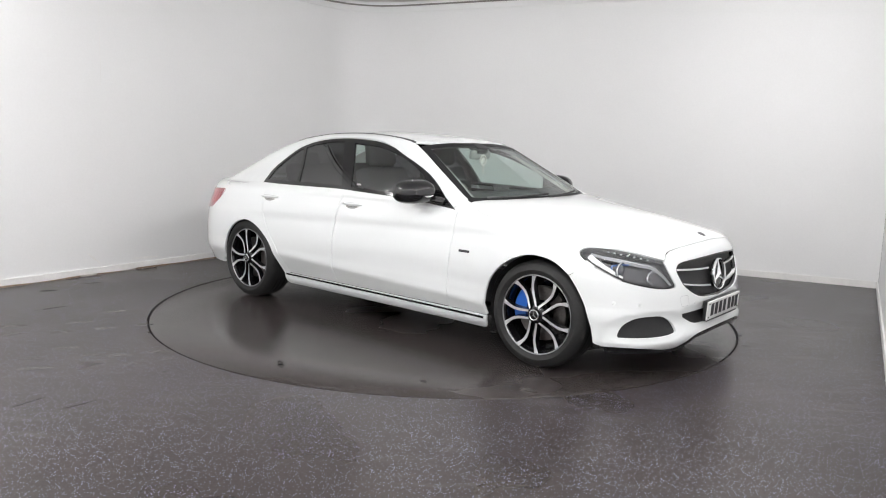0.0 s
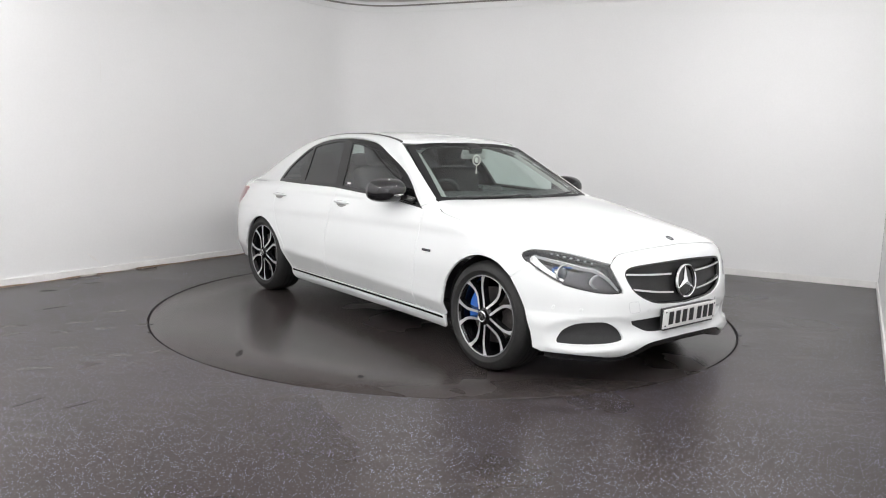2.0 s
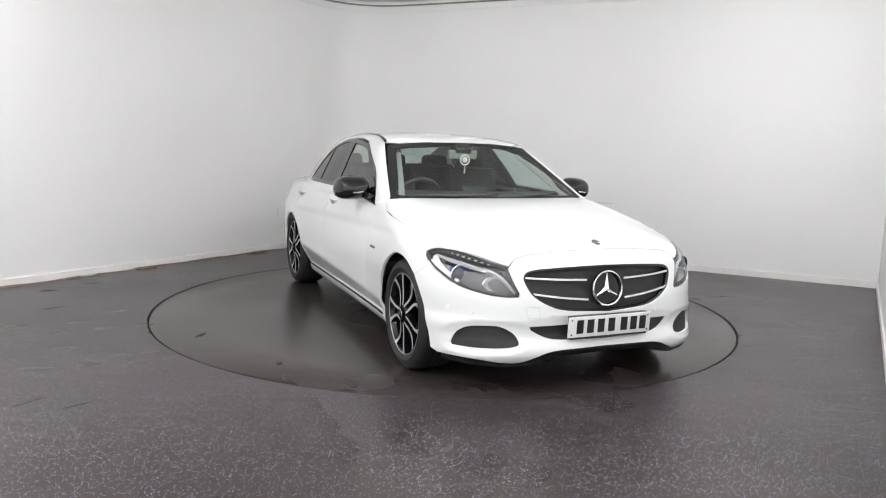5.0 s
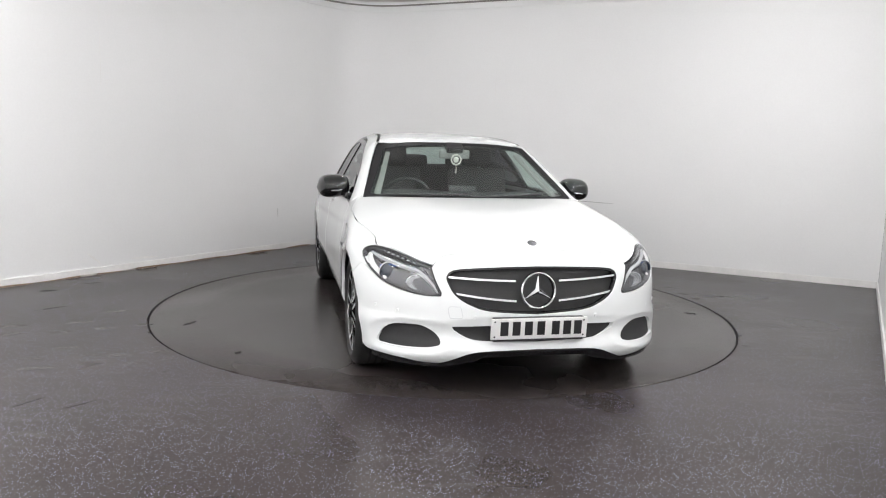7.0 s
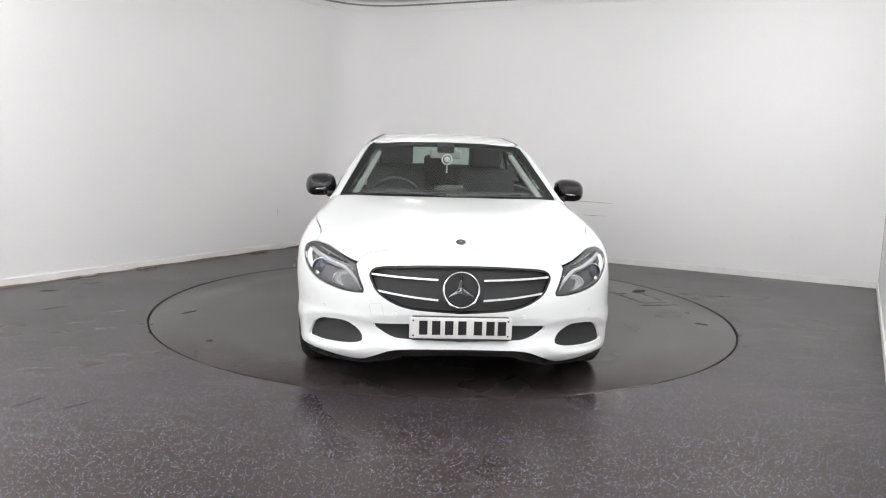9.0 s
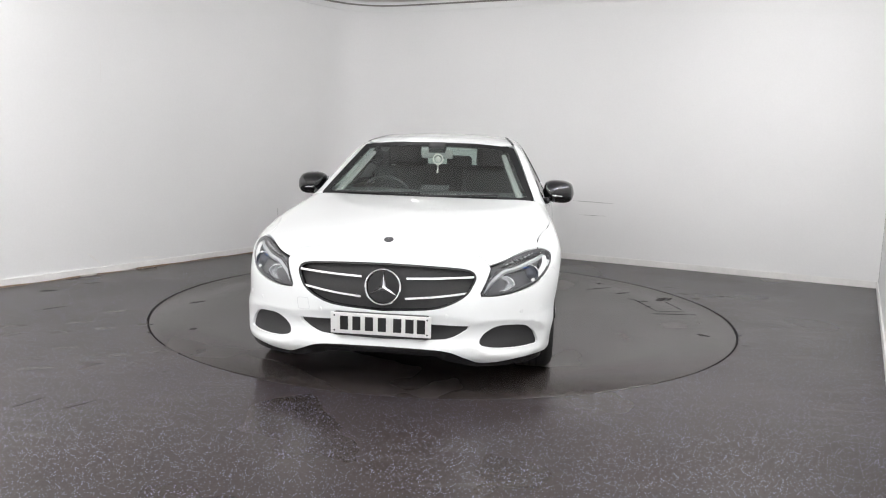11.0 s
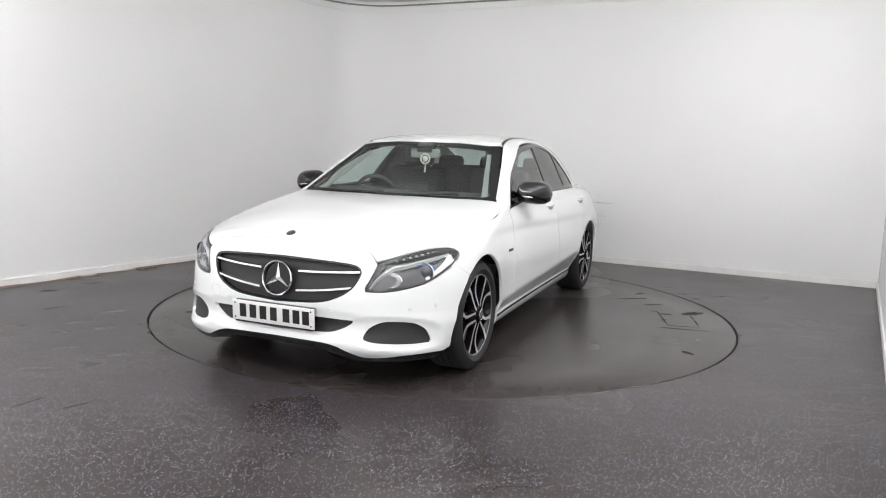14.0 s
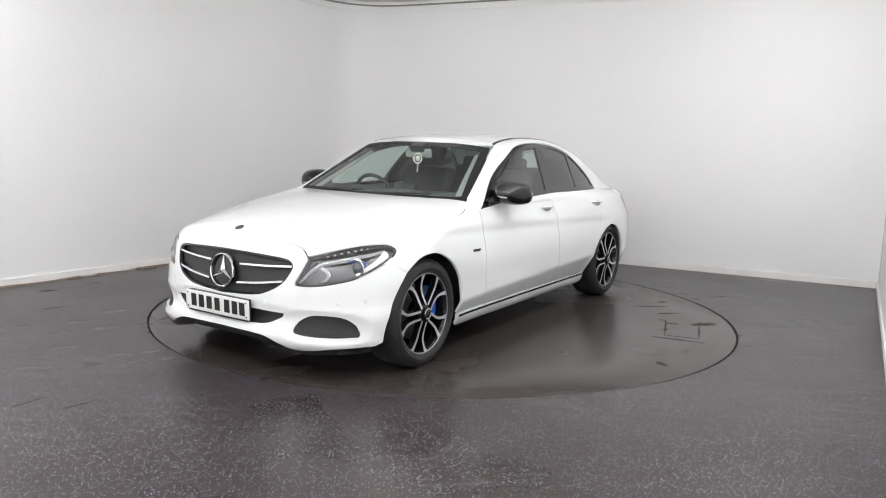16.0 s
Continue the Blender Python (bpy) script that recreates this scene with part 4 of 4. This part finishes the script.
part("underbody", bm, SATIN_BLACK, car)


# door mirrors
def mirror(s):
    bm = bmesh.new()
    n, m = 14, 20
    rows = []
    for i in range(n + 1):
        t = i / n
        y = .795 + .228 * t
        k = (1 - abs(2 * t - 1) ** 3.2) ** .45 if 0 < t < 1 else 0.02
        drop = -.012 * t
        row = []
        for j in range(m):
            a = 2 * math.pi * j / m
            cx, czz = math.cos(a), math.sin(a)
            sx = .150 if cx > 0 else .085
            sz = .088 if czz > 0 else .074
            row.append(bm.verts.new((.445 + sx * k * math.copysign(abs(cx) ** .8, cx) - .05 * t * t, y * s, .985 + drop + sz * k * math.copysign(abs(czz) ** .85, czz))))
        rows.append(row)
    for a, b in zip(rows, rows[1:]):
        for j in range(m):
            bm.faces.new((a[j], a[(j + 1) % m], b[(j + 1) % m], b[j]))
    bm.faces.new(rows[0]), bm.faces.new(rows[-1])
    body_part = part("door_mirror", bm, GLOSS_BLACK, car, "gloss black door mirror with a chrome edge")
    bm = bmesh.new()
    pts = [(.462 + .138 * math.cos(a) * (1 - .12 * abs(math.sin(a))), (.90 + .088 * math.sin(a)) * s, .962 - .01 * math.sin(a)) for a in [radians(-78 + 166 * i / 14) for i in range(15)]]
    tube(bm, [(p[0] - .045 * ((p[1] * s - .805) / .185) ** 2 + .002, p[1], p[2]) for p in pts], .006, 8)
    part("indicator_strip", bm, CHROME, body_part, "slim bright indicator strip")
    bm = bmesh.new()
    box(bm, 0, 0, 0, .15, .13, .045, .016, pose(.560, .800 * s, .928, 14 * s, 8, -14 * s))
    part("mirror_foot", bm, GLOSS_BLACK, body_part)
    bm = bmesh.new()
    box(bm, .358, .900 * s, .983, .012, .16, .105, .004)
    part("mirror_glass", bm, CHROME, body_part)


for s in (-1, 1):
    mirror(s)
    panel("mirror_sail", outline([(.455, .942), (.60, .918), (.700, .900), (.60, .975), (.43, 1.062), (.40, 1.055)]), from_side(s), cabin, GLOSS_BLACK, car, sink=-.002, gap=0, lip=.012, step=.03, label="gloss black triangle at the mirror's foot")


# door handles, side badges, parking sensors, filler flap
def side_at(x, z, s, solid=body):
    o, d = from_side(s)(np.array([[x, z]]))
    p, _ = meet(solid, o, d, 1.0, 9)
    return p[0]


for s in (-1, 1):
    for x0, z0 in ((-1.135, .842), (-.200, .850)):
        bm = bmesh.new()
        rows = []
        for i in range(13):
            t = i / 12
            x = x0 - .105 + .21 * t
            q = side_at(x, z0, s)
            out = .020 * math.sin(math.pi * min(max(t, .02), .98)) ** .5
            h = .012 * math.sin(math.pi * min(max(t, .04), .96)) ** .4
            rows.append([bm.verts.new((x, q[1] + s * o, z0 + dz)) for o, dz in ((-.004, h), (out, h * .8), (out + .003, 0), (out * .8, -h), (-.004, -h))])
        for a, b in zip(rows, rows[1:]):
            for k in range(4):
                bm.faces.new((a[k], a[k + 1], b[k + 1], b[k]))
        handle = part("door_handle", bm, PAINT, car, "white pull door handle")
        # shade of the handle's recess, painted as a grey patch on the skin
        bm = bmesh.new()
        rows = []
        for i in range(11):
            t = i / 10
            x = x0 - .065 + .13 * t
            h = .020 * math.sin(math.pi * min(max(t, .02), .98)) ** .6
            rows.append([bm.verts.new((x, side_at(x, z0 - .014 - h * j, s)[1] + s * .0015, z0 - .014 - h * j)) for j in (0, .5, 1)])
        for a, b in zip(rows, rows[1:]):
            for k in range(2):
                bm.faces.new((a[k], a[k + 1], b[k + 1], b[k]))
        part("handle_recess_shade", bm, HEADLINER_AND_SHADE, handle)
    bm = bmesh.new()
    q = side_at(.875, .634, s)
    box(bm, .875, q[1] + .002 * s, .634, .085, .006, .016, .002)
    part("side_badge", bm, LAMP_GREY, car, "small dark wing badge")
    for a, z in ((.90, .447), (.757, .437), (.35, .424)):
        p = skin(a * s, z)
        out = Vector((1, math.tan(a * s * .8), 0)).normalized()
        bm = bmesh.new()
        revolve(bm, [(.001, .002), (.009, .002), (.010, .0), (.012, .0005), (.012, -.004)], 24, "x")
        bmesh.ops.transform(bm, matrix=Matrix.Translation(p) @ out.to_track_quat("X", "Z").to_matrix().to_4x4(), verts=bm.verts)
        part("parking_sensor", bm, PAINT, bumper)


# ---- cabin interior ----
def seat(y, x, width_s, rear_seat=False):
    bm = bmesh.new()
    box(bm, x, y, .50, .50, width_s, .16, .05)
    base = part("seat", bm, FABRIC, car, "dark upholstered seat")
    bm = bmesh.new()
    box(bm, 0, 0, .30, .13, width_s * .98, .60, .05, pose(x - .24, y, .52, 0, -16, 0))
    part("backrest", bm, FABRIC, base)
    for hy in ((0,) if not rear_seat else (-.42, 0, .42)):
        bm = bmesh.new()
        box(bm, 0, hy, .71 if not rear_seat else .62, .10, .27 if not rear_seat else .24, .19 if not rear_seat else .13, .045, pose(x - .24, y, .52, 0, -14, 0))
        part("headrest", bm, FABRIC, base)


for y in (-.37, .37):
    seat(y, .02, .50)
seat(0, -.82, 1.25, True)
bm = bmesh.new()
box(bm, -1.55, 0, .93, .60, 1.2, .03, .01)
part("parcel_shelf", bm, FABRIC, car)
bm = bmesh.new()
pr = [(.86, .925), (.70, .962), (.55, .965), (.44, .93), (.40, .84), (.45, .70), (.60, .60)]
rows = [[bm.verts.new((x - .10 * (y / .72) ** 2, y, z + .012 * math.exp(-((y + .37) / .18) ** 2) * (x < .7))) for x, z in pr] for y in np.linspace(-.72, .72, 15)]
for a, b in zip(rows, rows[1:]):
    for k in range(len(pr) - 1):
        bm.faces.new((a[k], a[k + 1], b[k + 1], b[k]))
part("dashboard", bm, DASH, car, "dark grey dashboard")
bm = bmesh.new()
box(bm, 0, 0, 0, .012, .20, .10, .004, pose(.50, .02, .99, 0, -12, 0))
bmesh.ops.translate(bm, vec=(0, 0, -.035), verts=bm.verts)
part("display_screen", bm, DASH, car)
bm = bmesh.new()
ring = [(0, .185 * math.cos(a), .185 * math.sin(a)) for a in [2 * math.pi * k / 36 for k in range(36)]]
tube(bm, ring, .015, 10, True)
for a in (0, 180, 270):
    box(bm, 0, .09, 0, .02, .17, .03, .008, Matrix.Rotation(radians(a), 4, "X"))
box(bm, -.01, 0, 0, .05, .13, .12, .02)
bmesh.ops.transform(bm, matrix=pose(.34, -.37, .875, 0, 24, 0), verts=bm.verts)
part("steering_wheel", bm, DASH, car, "black steering wheel")
for s in (-1, 1):
    bm = bmesh.new()
    box(bm, -.30, .775 * s, .66, 2.1, .05, .50, .02)
    part("door_lining", bm, DASH, car)
liner_half = [(.16, 0), (.12, .45), (-.2, .46), (-1.2, .44), (-1.22, 0)]
panel("headliner", outline(liner_half, [(x, -y) for x, y in reversed(liner_half)], step=.06), from_top, cabin, HEADLINER_AND_SHADE, car, sink=.03, lip=0, gap=0, step=.08)
# housing coloured pale to stand for the windscreen's reflection over it
bm = bmesh.new()
box(bm, 0, 0, 0, .03, .235, .068, .016, pose(.30, 0, 1.225, 0, 8, 0))
inside = part("interior_mirror", bm, HEADLINER_AND_SHADE, car, "interior mirror below the sensor housing")
bm = bmesh.new()
box(bm, 0, 0, 0, .002, .215, .052, .0, pose(.283, 0, 1.225, 0, 8, 0))
part("mirror_face", bm, CHROME, inside)
bm = bmesh.new()
box(bm, 0, 0, 0, .10, .13, .05, .015, pose(.285, 0, 1.272, 0, 26, 0))
part("sensor_housing", bm, SATIN_BLACK, inside)
bm = bmesh.new()
tube(bm, [(.325, .01 + .036 * math.cos(a), 1.185 + .036 * math.sin(a)) for a in [2 * math.pi * k / 28 for k in range(28)]], .006, 8, True)
pendant = part("hanging_pendant", bm, PEARL, inside, "round white pendant on a thin cord")
bm = bmesh.new()
revolve(bm, [(.001, .006), (.016, .004), (.022, 0), (.016, -.004), (.001, -.006)], 24, "x", (.325, .01, 1.185))
part("pendant_disc", bm, PEARL, pendant)
bm = bmesh.new()
tube(bm, [(.325, .01, 1.15), (.325, .012, 1.12), (.325, .008, 1.085)], [.003, .004, .008], 6)
part("tassel", bm, PEARL, pendant)

# small sticker in the corner of the driver's window
q = side_at(-.20, .990, -1, cabin)
bm = bmesh.new()
box(bm, -.20, q[1] + .004, .990, .045, .002, .012, 0)
part("window_sticker", bm, PLATE, car, "small white window sticker")

# wipers resting at the foot of the windscreen
for y0, y1 in ((-.62, -.02), (-.05, .50)):
    bm = bmesh.new()
    tube(bm, [(.235 - (z - 1.325) * 1.93 - .34 * y * y + .018, y, z) for y, z in ((y0, .957), ((y0 + y1) / 2, .963), (y1, .972))], .007, 6)
    part("wiper", bm, SATIN_BLACK, car, "black windscreen wiper")


# ---- wear on the turntable, floor and walls ----
def blot(name, parent, pts, material, z=FLOOR_Z + .0012, label=""):
    """A thin irregular mark lying on a level surface."""
    bm = bmesh.new()
    bm.faces.new([bm.verts.new((x, y, z)) for x, y in pts])
    ob = part(name, bm, material, parent, label, smooth=False)
    return ob


def streak(a, b, w, n=9, wild=.35):
    """The outline of a ragged streak from a to b."""
    a, b = np.array(a, float), np.array(b, float)
    d = (b - a) / np.linalg.norm(b - a)
    q = np.array([-d[1], d[0]])
    up, down = [], []
    for i in range(n + 1):
        t = i / n
        h = w * (math.sin(math.pi * min(max(t, .03), .97)) ** .5) * (1 + wild * random.uniform(-1, 1)) / 2
        c = a + (b - a) * t
        up.append(tuple(c + q * h))
        down.append(tuple(c - q * h * (1 + wild * random.uniform(-1, 1))))
    return up + down[::-1]


random.seed(4)
floor_ob = bpy.data.objects["floor"]
for a, b, w in (((-1.08, 1.20), (-1.25, 1.44), .020), ((-1.39, 1.31), (-1.46, 1.37), .030), ((-.94, 1.46), (-1.06, 1.60), .030), ((-.73, 1.54), (-.74, 1.60), .018),
                ((-.74, 1.60), (-.27, 1.74), .014), ((-.27, 1.74), (-.32, 1.97), .016), ((-.32, 1.97), (-.87, 1.82), .012), ((-.73, 1.80), (-.89, 1.94), .080), ((-.66, 1.63), (-.68, 1.72), .030),
                ((-.17, 1.67), (-.23, 2.04), .020), ((-.42, 1.66), (-.47, 1.71), .018), ((.44, 1.92), (.50, 2.0), .05),
                ((1.15, -1.57), (1.20, -1.60), .03), ((.30, -1.90), (.42, -1.98), .04)):
    blot("scuff_mark", turntable, streak(a, b, w), STAIN, label="dark scuff on the deck")
for a, b, w, m in (((-3.03, -.58), (-2.88, -.40), .030, STAIN), ((-2.07, -2.57), (-1.99, -2.41), .016, STAIN), ((-1.84, -2.59), (-1.72, -2.44), .012, STAIN), ((-3.15, .47), (-3.05, .57), .04, STAIN),
                   ((-3.36, .11), (-3.23, .18), .06, STAIN), ((-1.57, -1.95), (-1.555, -1.94), .02, STAIN), ((3.3, 1.25), (3.33, 1.24), .02, STAIN),
                   ((-2.37, -1.06), (-2.26, -1.00), .06, PALE), ((-2.14, -.93), (-2.03, -.87), .05, PALE), ((-2.39, -1.55), (-2.26, -1.50), .06, PALE), ((-2.15, -1.68), (-2.03, -1.63), .06, PALE),
                   ((-2.00, -1.68), (-1.86, -1.63), .06, PALE), ((-1.81, -1.57), (-1.67, -1.51), .06, PALE), ((-1.68, -1.71), (-1.61, -1.67), .04, PALE), ((-3.00, -1.07), (-2.84, -1.01), .07, PALE),
                   ((-2.54, -.56), (-2.36, -.49), .07, PALE), ((-2.47, -1.80), (-2.35, -1.75), .05, PALE), ((-2.60, -1.19), (-2.49, -1.13), .06, PALE), ((-2.37, -1.98), (-2.20, -1.92), .06, PALE),
                   ((-1.84, -1.83), (-1.73, -1.78), .05, PALE), ((-2.62, -.92), (-2.47, -.85), .06, PALE), ((-2.89, -1.28), (-2.77, -1.23), .06, PALE),
                   ((2.22, .63), (2.34, .62), .06, PALE), ((2.17, .87), (2.25, .81), .06, PALE), ((2.11, 1.16), (2.22, 1.10), .06, PALE), ((2.05, -.98), (2.12, -.99), .03, PALE), ((2.50, .81), (2.64, .75), .05, PALE)):
    blot("scuff_mark", floor_ob, streak(a, b, w), m)


def wall_streak(origin, along, inward, s0, z0, s1, z1, w, material):
    pts = streak((s0, z0), (s1, z1), w)
    bm = bmesh.new()
    bm.faces.new([bm.verts.new(Vector(origin) + along * a + inward * .0015 + Vector((0, 0, b))) for a, b in pts])
    part("scuff_mark", bm, material, bpy.data.objects["wall_back"], smooth=False)


def skirting_grime(s0, s1, height):
    """Brown dirt along the foot of the left skirting board."""
    bm = bmesh.new()
    n = 60
    rows = []
    for i in range(n + 1):
        p = CORNER + LEFT_DIR * (s0 + (s1 - s0) * i / n) + LEFT_IN * .0165
        rows.append([bm.verts.new((p.x, p.y, FLOOR_Z + .001)), bm.verts.new((p.x, p.y, FLOOR_Z + .004 + height * (.6 + .25 * math.sin(i * .9) + .15 * random.uniform(-1, 1))))])
    for a, b in zip(rows, rows[1:]):
        bm.faces.new((a[0], a[1], b[1], b[0]))
    part("grime", bm, GRIME, bpy.data.objects["baseboard_back"], "brown dirt along the floor line", smooth=False)


LEFT_IN, BACK_IN = Vector((.838, -.545, 0)), -V
# the tall upright lines at s 1.94 and 3.66 are faint wall seams
for s0, z0, s1, z1, w, m in ((2.97, .675, 3.44, .668, .004, HEADLINER_AND_SHADE), (3.05, .515, 3.36, .520, .0035, HEADLINER_AND_SHADE), (1.94, 1.73, 1.945, 2.19, .004, SKIRT)):
    wall_streak(CORNER, U, BACK_IN, s0, z0, s1, z1, w, m)
for s0, z0, s1, z1, w, m in ((1.44, .37, 1.445, .48, .005, HEADLINER_AND_SHADE), (3.86, .20, 3.72, .085, .018, SKIRT), (3.66, 1.70, 3.66, 2.44, .005, SKIRT), (3.40, .10, 3.1, .083, .02, SKIRT)):
    wall_streak(CORNER, LEFT_DIR, LEFT_IN, s0, z0, s1, z1, w, m)
skirting_grime(.9, 7.0, .016)


# ---- what moves: turntable and car turn together about the turntable's centre ----
def motions():
    a0, rate, ox, oy = 50.60, -5.260, .046, -.035
    rows_table, rows_car = [], []
    for t in range(0, 17, 2):
        turn = -90 + a0 + rate * t
        c, s = math.cos(radians(turn)), math.sin(radians(turn))
        rows_table.append((t, pose(0, 0, 0, 0, 0, turn)))
        rows_car.append((t, pose(c * ox - s * oy, s * ox + c * oy, 0, 0, 0, turn)))
    walk(turntable, rows_table)
    walk(car, rows_car)


motions()
